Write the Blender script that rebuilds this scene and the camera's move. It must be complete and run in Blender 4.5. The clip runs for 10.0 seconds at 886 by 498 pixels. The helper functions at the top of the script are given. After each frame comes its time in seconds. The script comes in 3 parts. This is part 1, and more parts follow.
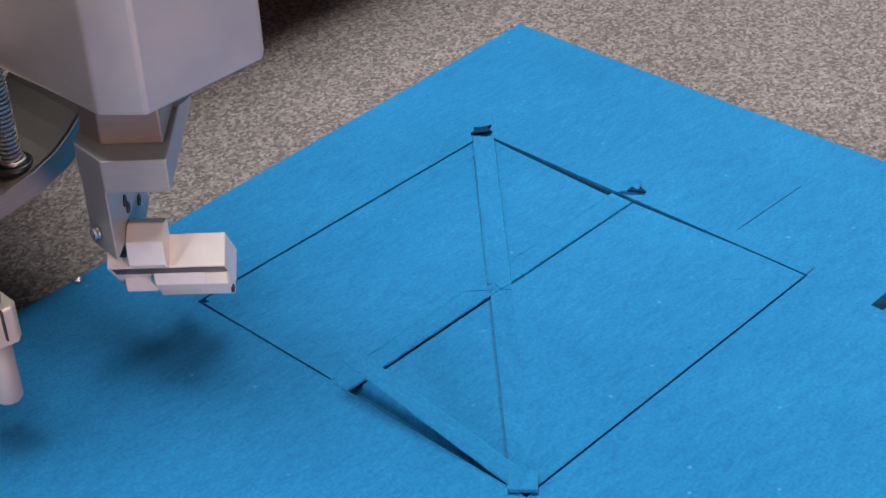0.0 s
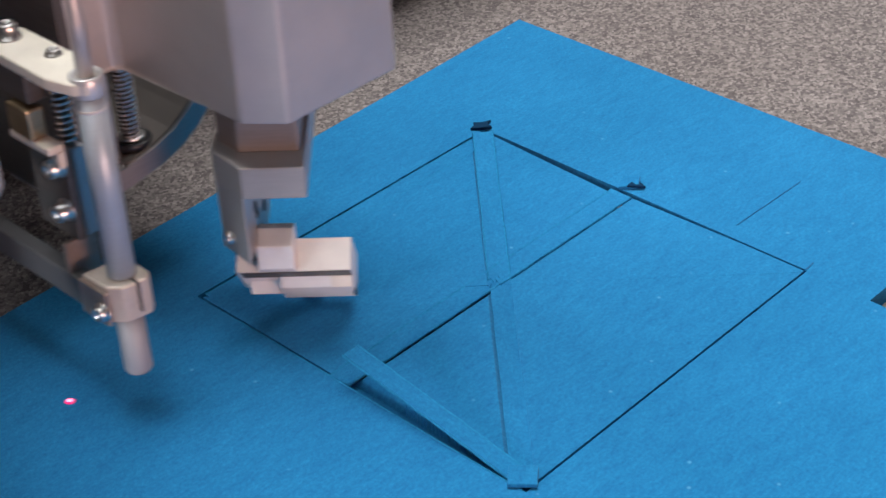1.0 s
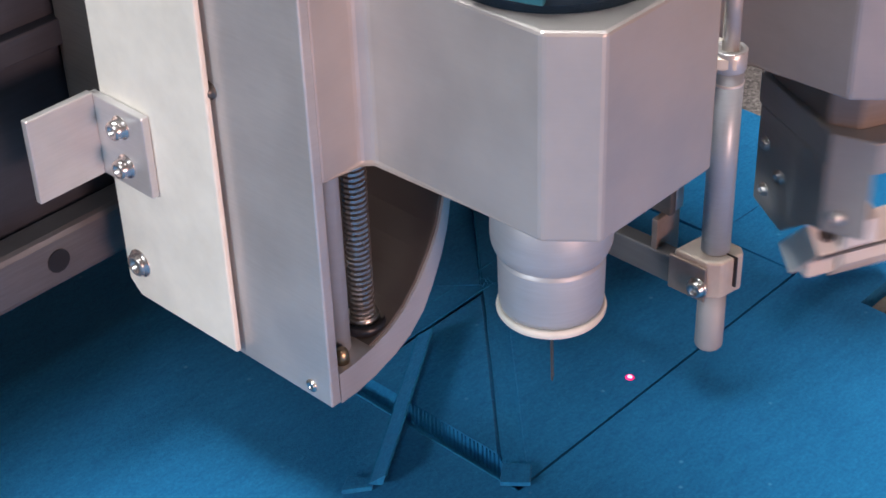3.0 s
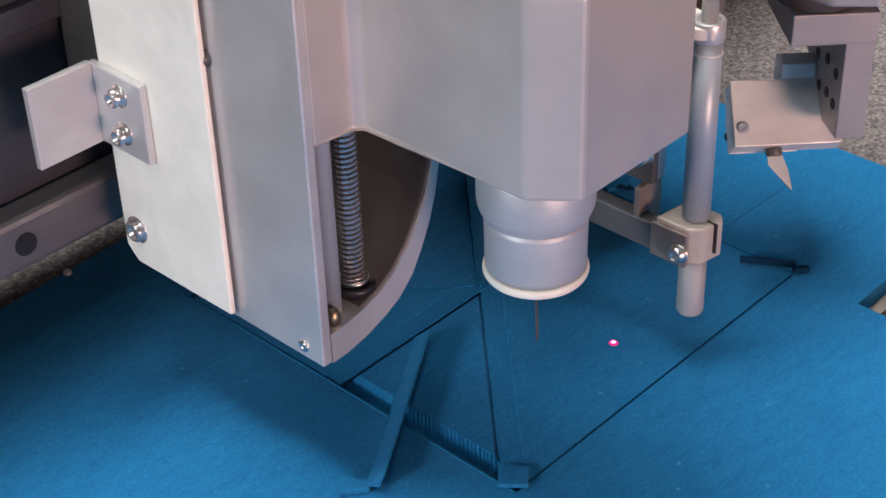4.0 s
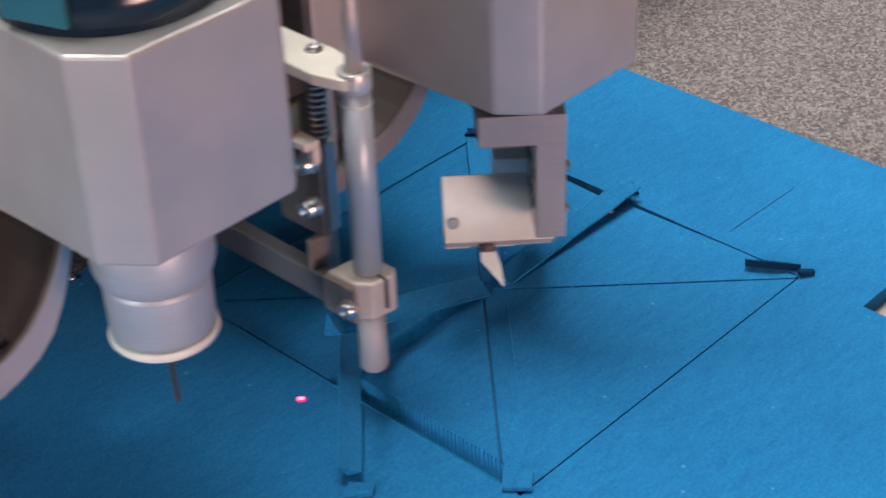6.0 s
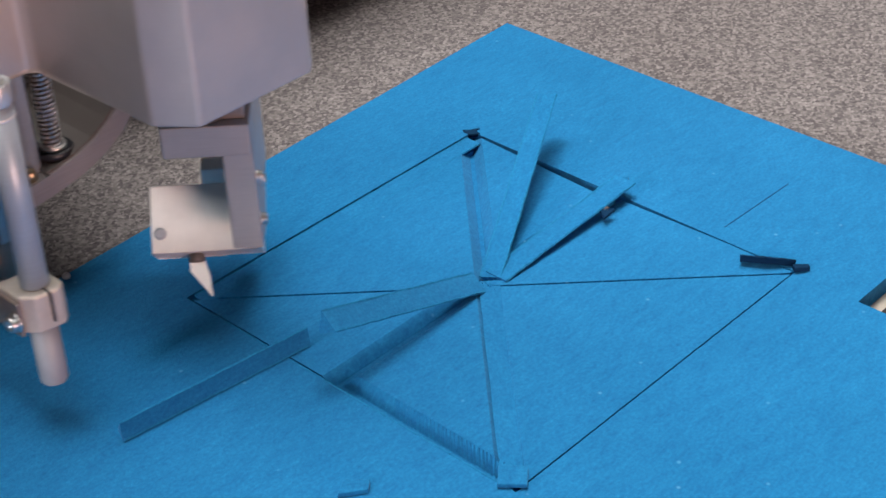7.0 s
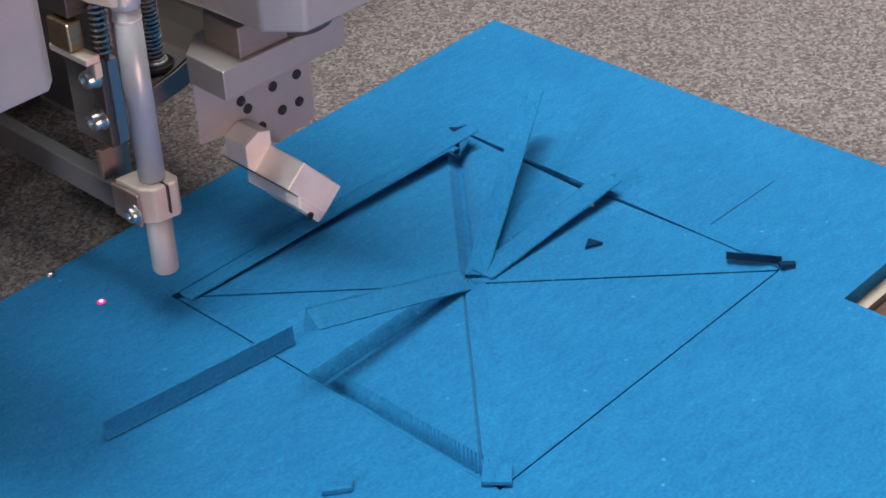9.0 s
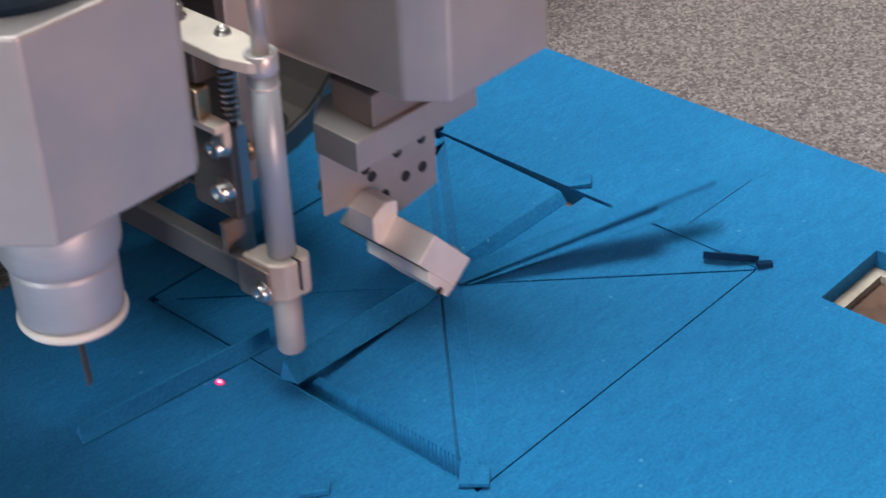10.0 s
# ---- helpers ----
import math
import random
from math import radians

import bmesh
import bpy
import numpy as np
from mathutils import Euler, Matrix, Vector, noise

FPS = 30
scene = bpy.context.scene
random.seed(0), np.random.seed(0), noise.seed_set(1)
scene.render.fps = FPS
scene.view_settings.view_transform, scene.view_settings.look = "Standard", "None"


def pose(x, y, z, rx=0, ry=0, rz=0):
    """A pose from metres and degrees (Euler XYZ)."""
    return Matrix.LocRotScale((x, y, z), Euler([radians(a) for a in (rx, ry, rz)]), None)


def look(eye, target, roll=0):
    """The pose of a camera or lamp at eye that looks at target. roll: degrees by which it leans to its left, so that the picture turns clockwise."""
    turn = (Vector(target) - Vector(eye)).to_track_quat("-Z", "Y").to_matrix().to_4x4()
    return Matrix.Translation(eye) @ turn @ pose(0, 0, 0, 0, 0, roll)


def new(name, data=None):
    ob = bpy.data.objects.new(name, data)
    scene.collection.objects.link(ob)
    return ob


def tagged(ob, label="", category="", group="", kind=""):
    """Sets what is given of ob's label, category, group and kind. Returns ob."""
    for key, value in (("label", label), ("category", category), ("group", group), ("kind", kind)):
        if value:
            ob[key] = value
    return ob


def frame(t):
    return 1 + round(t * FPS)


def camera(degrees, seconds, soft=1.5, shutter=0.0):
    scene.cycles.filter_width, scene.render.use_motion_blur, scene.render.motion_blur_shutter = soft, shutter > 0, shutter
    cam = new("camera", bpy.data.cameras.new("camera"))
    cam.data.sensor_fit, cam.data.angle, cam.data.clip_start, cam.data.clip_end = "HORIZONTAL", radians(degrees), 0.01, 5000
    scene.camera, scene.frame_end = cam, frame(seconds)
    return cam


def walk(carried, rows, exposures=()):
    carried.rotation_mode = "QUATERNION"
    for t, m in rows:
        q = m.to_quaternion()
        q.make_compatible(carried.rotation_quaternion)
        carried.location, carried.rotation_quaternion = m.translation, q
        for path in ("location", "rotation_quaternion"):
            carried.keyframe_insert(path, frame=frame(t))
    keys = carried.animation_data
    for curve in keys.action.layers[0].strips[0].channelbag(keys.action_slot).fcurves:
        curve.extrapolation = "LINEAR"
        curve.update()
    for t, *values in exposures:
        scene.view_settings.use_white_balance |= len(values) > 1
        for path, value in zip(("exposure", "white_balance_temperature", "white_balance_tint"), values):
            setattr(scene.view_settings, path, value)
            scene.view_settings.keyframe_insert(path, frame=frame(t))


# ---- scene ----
cam = camera(29.8, 10.0, soft=1.6, shutter=0.5)
walk(cam, [
    (0, pose(-0.4883, -0.4528, 0.4786, 55.699, 2.414, -46.510)),
    (0.5, pose(-0.4906, -0.4521, 0.4782, 55.661, 2.285, -46.538)),
    (1, pose(-0.4897, -0.4524, 0.4787, 55.556, 2.301, -46.547)),
    (1.5, pose(-0.4883, -0.4528, 0.4795, 55.570, 2.297, -46.459)),
    (2, pose(-0.4912, -0.4533, 0.4797, 55.604, 2.127, -46.502)),
    (2.5, pose(-0.4937, -0.4521, 0.4805, 55.520, 1.824, -46.646)),
    (4, pose(-0.4945, -0.4494, 0.4812, 55.485, 1.596, -46.940)),
    (4.5, pose(-0.4937, -0.4471, 0.4810, 55.262, 1.355, -47.059)),
    (5, pose(-0.4933, -0.4482, 0.4801, 55.267, 1.585, -47.116)),
    (5.5, pose(-0.4934, -0.4503, 0.4784, 55.501, 1.741, -46.918)),
    (6, pose(-0.4938, -0.4524, 0.4772, 55.923, 1.925, -46.755)),
    (7.5, pose(-0.4908, -0.4526, 0.4759, 55.788, 2.053, -47.067)),
    (8, pose(-0.4881, -0.4538, 0.4756, 55.810, 1.933, -47.053)),
    (8.5, pose(-0.4889, -0.4547, 0.4755, 55.732, 1.880, -47.118)),
    (9, pose(-0.4887, -0.4551, 0.4745, 55.778, 2.024, -47.185)),
    (9.5, pose(-0.4860, -0.4549, 0.4745, 55.702, 2.010, -47.489)),
    (10, pose(-0.4853, -0.4553, 0.4742, 55.712, 1.920, -47.869)),
], exposures=[(0, -0.08), (1.5, -0.08), (2.7, 0.08), (3.9, 0.08), (4.8, 0.08), (5.5, -0.08), (6.2, -0.08), (7.3, -0.08), (9.2, -0.08), (10, -0.16)])

# ---------------------------------------------------------------- world and light
world = bpy.data.worlds.new("hall_air")
scene.world = world
world.use_nodes = True
bg = world.node_tree.nodes["Background"]
bg.inputs["Color"].default_value = (0.80, 0.88, 1.0, 1)
bg.inputs["Strength"].default_value = 0.012


def area_lamp(name, place, target, sx, sy, watts, colour):
    data = bpy.data.lights.new(name, "AREA")
    data.shape, data.size, data.size_y = "RECTANGLE", sx, sy
    data.energy, data.color = watts, colour
    ob = new(name, data)
    ob.matrix_world = look(place, target)
    return ob


# a bank of ceiling lights behind the gantry, a ceiling lamp behind the camera, and two unseen fill lamps added to
# brighten the metal: a pale one and a warm one behind the camera
area_lamp("ceiling_light", (0.62, 0.34, 2.60), (0.05, 0.0, 0.0), 1.40, 1.40, 73, (1.0, 0.98, 0.96))
area_lamp("ceiling_light_beyond", (-0.26, 0.56, 2.55), (0.05, 0.0, 0.0), 0.70, 0.70, 57, (1.0, 0.98, 0.96))
area_lamp("ceiling_light_behind", (-1.85, -1.25, 2.78), (0.0, 0.0, 0.0), 0.55, 0.55, 10, (1.0, 0.98, 0.95))
area_lamp("pale_fill_light", (-3.5, 0.05, 1.25), (0.0, 0.0, 0.15), 0.6, 0.5, 60, (0.92, 0.95, 1.0))
area_lamp("warm_fill_light", (-0.9, -3.35, 0.28), (0.0, 0.0, 0.15), 1.0, 0.7, 72, (1.0, 0.58, 0.49))


# ---------------------------------------------------------------- materials
def base_material(name):
    m = bpy.data.materials.new(name)
    m.use_nodes = True
    nt = m.node_tree
    return m, nt, nt.nodes["Principled BSDF"]


def node(nt, kind, **values):
    n = nt.nodes.new(kind)
    for key, value in values.items():
        n.inputs[key].default_value = value
    return n


def ramp(nt, source, stops):
    r = nt.nodes.new("ShaderNodeValToRGB")
    els = r.color_ramp.elements
    while len(els) < len(stops):
        els.new(0.5)
    for el, (at, col) in zip(els, stops):
        el.position, el.color = at, (*col, 1)
    nt.links.new(source, r.inputs["Fac"])
    return r


def relief(nt, bsdf, source, strength, distance):
    b = node(nt, "ShaderNodeBump", Strength=strength, Distance=distance)
    nt.links.new(source, b.inputs["Height"])
    nt.links.new(b.outputs["Normal"], bsdf.inputs["Normal"])


def coords(nt, sx=1, sy=1, sz=1):
    tc = nt.nodes.new("ShaderNodeTexCoord")
    mp = node(nt, "ShaderNodeMapping", Scale=(sx, sy, sz))
    nt.links.new(tc.outputs["Object"], mp.inputs["Vector"])
    return mp.outputs["Vector"]


def noise_of(nt, vec, scale, detail=3, rough=0.55):
    n = node(nt, "ShaderNodeTexNoise", Scale=scale, Detail=detail, Roughness=rough)
    nt.links.new(vec, n.inputs["Vector"])
    return n.outputs["Fac"]


def mixed(nt, a, b, fac, mode="MIX"):
    m = nt.nodes.new("ShaderNodeMix")
    m.data_type, m.blend_type = "RGBA", mode
    m.inputs["Factor"].default_value = fac
    nt.links.new(a, m.inputs["A"])
    nt.links.new(b, m.inputs["B"])
    return m.outputs["Result"]


def felt_blue():
    m, nt, b = base_material("blue_felt")
    v = coords(nt)
    big = ramp(nt, noise_of(nt, v, 14, 4), [(0.3, (0.010, 0.187, 0.42)), (0.7, (0.014, 0.218, 0.475))])
    fine = ramp(nt, noise_of(nt, v, 520, 4, 0.75), [(0.32, (0.60, 0.66, 0.72)), (0.70, (1.08, 1.05, 1.02))])
    # fibres that lie along one way
    fib = ramp(nt, noise_of(nt, coords(nt, 220, 900, 400), 1.0, 2), [(0.3, (0.86, 0.88, 0.9)), (0.7, (1, 1, 1))])
    col = mixed(nt, mixed(nt, big.outputs["Color"], fine.outputs["Color"], 1.0, "MULTIPLY"), fib.outputs["Color"], 1.0, "MULTIPLY")
    # blotches drawn out along the roll of the cloth
    tc = nt.nodes.new("ShaderNodeTexCoord")
    mp = node(nt, "ShaderNodeMapping", Scale=(70, 210, 100), Rotation=(0, 0, radians(42)))
    nt.links.new(tc.outputs["Object"], mp.inputs["Vector"])
    blot = ramp(nt, noise_of(nt, mp.outputs["Vector"], 1.0, 5, 0.7), [(0.30, (0.74, 0.80, 0.84)), (0.52, (0.97, 0.98, 0.98)), (0.72, (1.30, 1.14, 1.08))])
    col = mixed(nt, col, blot.outputs["Color"], 0.85, "MULTIPLY")
    # sparse pale lint
    vo = node(nt, "ShaderNodeTexVoronoi", Scale=70, Randomness=1.0)
    nt.links.new(v, vo.inputs["Vector"])
    lint = ramp(nt, vo.outputs["Distance"], [(0.03, (1, 1, 1)), (0.09, (0, 0, 0))])
    sel = nt.nodes.new("ShaderNodeSeparateColor")
    nt.links.new(vo.outputs["Color"], sel.inputs["Color"])
    few = ramp(nt, sel.outputs["Red"], [(0.72, (0, 0, 0)), (0.76, (0.6, 0.6, 0.6))])
    fac = mixed(nt, lint.outputs["Color"], few.outputs["Color"], 1.0, "MULTIPLY")
    pale = nt.nodes.new("ShaderNodeMix")
    pale.data_type = "RGBA"
    nt.links.new(fac, pale.inputs["Factor"])
    nt.links.new(col, pale.inputs["A"])
    pale.inputs["B"].default_value = (0.10, 0.34, 0.58, 1)
    nt.links.new(pale.outputs["Result"], b.inputs["Base Color"])
    b.inputs["Roughness"].default_value = 0.92
    b.inputs["Specular IOR Level"].default_value = 0.15
    b.inputs["Sheen Weight"].default_value = 0.25
    b.inputs["Sheen Tint"].default_value = (0.3, 0.65, 1.0, 1)
    relief(nt, b, noise_of(nt, v, 700, 3, 0.7), 0.5, 0.0006)
    return m


def felt_grey():
    m, nt, b = base_material("speckled_grey_felt")
    v = coords(nt)
    vo = node(nt, "ShaderNodeTexVoronoi", Scale=560)
    nt.links.new(v, vo.inputs["Vector"])
    sep = nt.nodes.new("ShaderNodeSeparateColor")
    nt.links.new(vo.outputs["Color"], sep.inputs["Color"])
    spots = ramp(nt, sep.outputs["Red"], [(0.0, (0.116, 0.103, 0.105)), (0.25, (0.165, 0.147, 0.147)), (0.5, (0.218, 0.194, 0.190)), (0.8, (0.282, 0.252, 0.245)), (1.0, (0.362, 0.326, 0.316))])
    fine = ramp(nt, noise_of(nt, v, 800, 4, 0.7), [(0.3, (0.5, 0.48, 0.47)), (0.7, (1, 1, 1))])
    big = ramp(nt, noise_of(nt, v, 9, 3), [(0.3, (0.86, 0.85, 0.85)), (0.7, (1, 1, 1))])
    col = mixed(nt, mixed(nt, spots.outputs["Color"], fine.outputs["Color"], 0.7, "MULTIPLY"), big.outputs["Color"], 1.0, "MULTIPLY")
    nt.links.new(col, b.inputs["Base Color"])
    b.inputs["Roughness"].default_value = 0.95
    b.inputs["Specular IOR Level"].default_value = 0.15
    relief(nt, b, noise_of(nt, v, 500, 3, 0.7), 0.7, 0.001)
    return m


def metal(name, colour, rough, brushed=0.06, metallic=1.0, along=(60, 60, 900), aniso=0.0):
    m, nt, b = base_material(name)
    v = coords(nt, *along)
    streak = noise_of(nt, v, 1.0, 3)
    stain = noise_of(nt, coords(nt), 35, 4)
    lo = tuple(c * (1 - brushed * 2) for c in colour)
    c1 = ramp(nt, streak, [(0.3, lo), (0.7, colour)])
    c2 = ramp(nt, stain, [(0.35, (0.88, 0.88, 0.88)), (0.65, (1, 1, 1))])
    nt.links.new(mixed(nt, c1.outputs["Color"], c2.outputs["Color"], 0.8, "MULTIPLY"), b.inputs["Base Color"])
    r = ramp(nt, stain, [(0.3, (rough * 0.85,) * 3), (0.7, (min(1, rough * 1.15),) * 3)])
    nt.links.new(r.outputs["Color"], b.inputs["Roughness"])
    b.inputs["Metallic"].default_value = metallic
    relief(nt, b, noise_of(nt, coords(nt), 1500, 2), 0.06, 0.0002)
    return m


def plain(name, colour, rough, metallic=0.0, vary=0.12, scale=60):
    m, nt, b = base_material(name)
    n = noise_of(nt, coords(nt), scale, 4)
    lo = tuple(c * (1 - vary) for c in colour)
    nt.links.new(ramp(nt, n, [(0.3, lo), (0.7, colour)]).outputs["Color"], b.inputs["Base Color"])
    b.inputs["Roughness"].default_value, b.inputs["Metallic"].default_value = rough, metallic
    relief(nt, b, noise_of(nt, coords(nt), 900, 2), 0.08, 0.0003)
    return m


def glow(name, colour, power):
    m, nt, b = base_material(name)
    b.inputs["Base Color"].default_value = (*colour, 1)
    b.inputs["Emission Color"].default_value = (*colour, 1)
    b.inputs["Emission Strength"].default_value = power
    return m


FELT = felt_blue()
TABLE = felt_grey()
ALU = metal("satin_anodised_aluminium", (0.56, 0.535, 0.525), 0.40, 0.01, 0.4)
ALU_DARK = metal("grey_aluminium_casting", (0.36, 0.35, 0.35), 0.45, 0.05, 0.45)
LEG = metal("pale_drilled_aluminium", (0.46, 0.45, 0.44), 0.45, 0.03, 0.4)
ALU_SOFT = metal("milled_aluminium", (0.66, 0.66, 0.67), 0.38, 0.03, 0.5)
STEEL = metal("turned_steel", (0.52, 0.56, 0.61), 0.46, 0.04, 0.35)
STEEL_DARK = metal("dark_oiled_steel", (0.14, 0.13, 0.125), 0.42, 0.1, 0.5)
BRIGHT = metal("polished_steel", (0.78, 0.77, 0.76), 0.30, 0.03)
BLADE = metal("ground_blade_steel", (0.85, 0.84, 0.82), 0.35, 0.03, 0.25)
BRASS = metal("worn_brass", (0.55, 0.43, 0.28), 0.4, 0.1)
CREAM = plain("cream_painted_sheet", (0.93, 0.92, 0.84), 0.45)
WHITE = plain("bare_blasted_aluminium", (0.96, 0.94, 0.90), 0.38, 0.2)
PALE = plain("pale_nickel_plate", (0.90, 0.85, 0.75), 0.42, 0.1)
BLACK = plain("black_plastic", (0.02, 0.02, 0.025), 0.35)
RUBBER = plain("dark_blue_enamel", (0.01, 0.026, 0.05), 0.18)
TEAL = plain("teal_film", (0.03, 0.16, 0.22), 0.25)
FOAM = plain("cream_foam", (0.50, 0.44, 0.37), 0.9, 0, 0.3, 120)
BROWN = plain("brown_board", (0.15, 0.085, 0.06), 0.85, 0, 0.45, 90)
WALL = plain("hall_wall_paint", (0.14, 0.14, 0.14), 0.9)
# blue felt darkened to navy: the shade on curled-up pieces, put into colour
SHADED_FELT = plain("shade_navy_felt", (0.004, 0.030, 0.075), 0.95)
SHADED_FELT.node_tree.nodes["Principled BSDF"].inputs["Specular IOR Level"].default_value = 0.1
FAINT = plain("faint_blue_score", (0.006, 0.10, 0.25), 0.95)
FUZZ = plain("pale_cut_felt_edge", (0.019, 0.222, 0.455), 0.95, 0, 0.35, 400)
FUZZ.node_tree.nodes["Principled BSDF"].inputs["Specular IOR Level"].default_value = 0.1
TUBE = metal("blue_grey_anodising", (0.46, 0.53, 0.60), 0.40, 0.03, 0.3)
FLANGE = metal("brownish_grey_casting", (0.32, 0.28, 0.26), 0.45, 0.05, 0.5)
# also used to paint the shade inside the swept foot
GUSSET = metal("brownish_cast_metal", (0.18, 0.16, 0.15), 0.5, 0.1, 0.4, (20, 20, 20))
BEAM = metal("dark_navy_beam", (0.065, 0.072, 0.095), 0.45, 0.06, 0.5)
SCREW = metal("oiled_screw_steel", (0.66, 0.65, 0.65), 0.25, 0.06, 0.8)
# arm's grey is darkened to carry the shadow it lies in
ARM = metal("shade_darkened_aluminium", (0.15, 0.155, 0.165), 0.5, 0.06, 0.4)
CLAMP = plain("worn_cast_aluminium", (0.66, 0.60, 0.53), 0.45, 0.25, 0.2, 90)
STOP = plain("brownish_bent_steel", (0.36, 0.30, 0.27), 0.4, 0.5, 0.25, 120)
MATTE = plain("matt_grey_anodising", (0.40, 0.42, 0.45), 0.62, 0.2)
RAIL = metal("grey_ground_rail", (0.20, 0.20, 0.215), 0.4, 0.08, 0.5)
LASER = glow("pink_laser_core", (1.0, 0.30, 0.50), 3.0)
LASER_HALO = glow("red_laser_scatter", (0.85, 0.015, 0.16), 0.9)


# ---------------------------------------------------------------- mesh helpers
def part(name, bm, material, parent=None, label="", smooth=False):
    me = bpy.data.meshes.new(name)
    bmesh.ops.recalc_face_normals(bm, faces=bm.faces)
    bm.to_mesh(me)
    bm.free()
    if smooth:
        for p in me.polygons:
            p.use_smooth = len(p.vertices) == 4
    me.materials.append(material)
    ob = new(name, me)
    ob.parent = parent
    if label:
        tagged(ob, label)
    return ob


def box(bm, x0, x1, y0, y1, z0, z1, bevel=0.0):
    r = bmesh.ops.create_cube(bm, size=1)
    vs = r["verts"]
    for v in vs:
        v.co = Vector(((x0 + x1) / 2 + v.co.x * (x1 - x0), (y0 + y1) / 2 + v.co.y * (y1 - y0), (z0 + z1) / 2 + v.co.z * (z1 - z0)))
    if bevel:
        es = list({e for v in vs for e in v.link_edges})
        bmesh.ops.bevel(bm, geom=es, offset=bevel, segments=2, affect="EDGES", profile=0.5)
    return bm


def boxed(*a, **k):
    return box(bmesh.new(), *a, **k)


def lathe(profile, n=32, cx=0.0, cy=0.0, bm=None):
    """A turned body: profile is a list of (radius, height) from below upwards."""
    bm = bm or bmesh.new()
    rings = []
    for r, z in profile:
        rings.append([bm.verts.new((cx + r * math.cos(2 * math.pi * i / n), cy + r * math.sin(2 * math.pi * i / n), z)) for i in range(n)])
    for a, b in zip(rings, rings[1:]):
        for i in range(n):
            bm.faces.new((a[i], a[(i + 1) % n], b[(i + 1) % n], b[i]))
    bm.faces.new(rings[0][::-1])
    bm.faces.new(rings[-1])
    return bm


def prism(poly, z0, z1, bevel=0.0, lower=None, bm=None):
    """A solid over a plan outline; lower gives another outline for its underside."""
    bm = bm or bmesh.new()
    top = [bm.verts.new((x, y, z1)) for x, y in poly]
    bot = [bm.verts.new((x, y, z0)) for x, y in (lower or poly)]
    bm.faces.new(top)
    bm.faces.new(bot[::-1])
    n = len(poly)
    for i in range(n):
        bm.faces.new((bot[i], bot[(i + 1) % n], top[(i + 1) % n], top[i]))
    if bevel:
        bmesh.ops.bevel(bm, geom=list(bm.edges), offset=bevel, segments=2, affect="EDGES", profile=0.5)
    return bm


def turned(bm, m):
    bmesh.ops.transform(bm, matrix=m, verts=bm.verts)
    return bm


def helix(r, pitch, z0, z1, wire, cx, cy, per=14):
    """A wound wire round an upright axis."""
    bm = bmesh.new()
    count = int((z1 - z0) / pitch * per)
    rings = []
    for i in range(count + 1):
        a = 2 * math.pi * i / per
        c = Vector((cx + r * math.cos(a), cy + r * math.sin(a), z0 + pitch * i / per))
        out = Vector((math.cos(a), math.sin(a), 0))
        rings.append([bm.verts.new(c + out * wire * math.cos(b) + Vector((0, 0, wire * math.sin(b)))) for b in (0.6, 2.2, 3.75, 5.3)])
    for a, b in zip(rings, rings[1:]):
        for i in range(4):
            bm.faces.new((a[i], a[(i + 1) % 4], b[(i + 1) % 4], b[i]))
    return bm


def bolt_mesh(r, h):
    """A socket-head bolt that points along +z, its head's foot at the origin."""
    bm = lathe([(r * 1.25, -0.0006), (r * 1.25, 0.0006), (r, 0.0006), (r, h * 0.8), (r * 0.85, h), (r * 0.5, h), (r * 0.45, h * 0.45)], 16)
    return bm


BOLT = {}


def bolt(parent, place, toward, r=0.004, h=0.004, material=None, name="bolt"):
    key = (r, h, name)
    if key not in BOLT:
        ob = part(name, bolt_mesh(r, h), material or BRIGHT, parent, smooth=True)
        BOLT[key] = ob.data
    else:
        ob = new(name, BOLT[key])
        ob.parent = parent
    q = Vector(toward).to_track_quat("Z", "Y").to_matrix().to_4x4()
    ob.matrix_basis = Matrix.Translation(place) @ q
    return ob


def thing(name, label, category, place=(0, 0, 0), group=""):
    ob = new(name)
    ob.empty_display_size = 0.02
    ob.matrix_basis = pose(*place)
    return tagged(ob, label, category, group)


# ---------------------------------------------------------------- setting
def hall():
    bm = boxed(-4.6, 4.6, -4.6, 4.6, -0.9, -0.8)
    tagged(part("floor", bm, plain("hall_floor_paint", (0.22, 0.21, 0.2), 0.6)), "grey painted floor of the hall", "floor", kind="structure")
    for name, b in (("wall_north", (-4.6, 4.6, 4.5, 4.6)), ("wall_south", (-4.6, 4.6, -4.6, -4.5)), ("wall_east", (4.5, 4.6, -4.5, 4.5)), ("wall_west", (-4.6, -4.5, -4.5, 4.5))):
        tagged(part(name, boxed(*b, -0.8, 2.9), WALL), "plain pale wall of the hall", "wall", kind="structure")
    tagged(part("ceiling", boxed(-4.6, 4.6, -4.6, 4.6, 2.9, 3.0), WALL), "plain pale ceiling of the hall", "ceiling", kind="structure")


THICK = 0.010


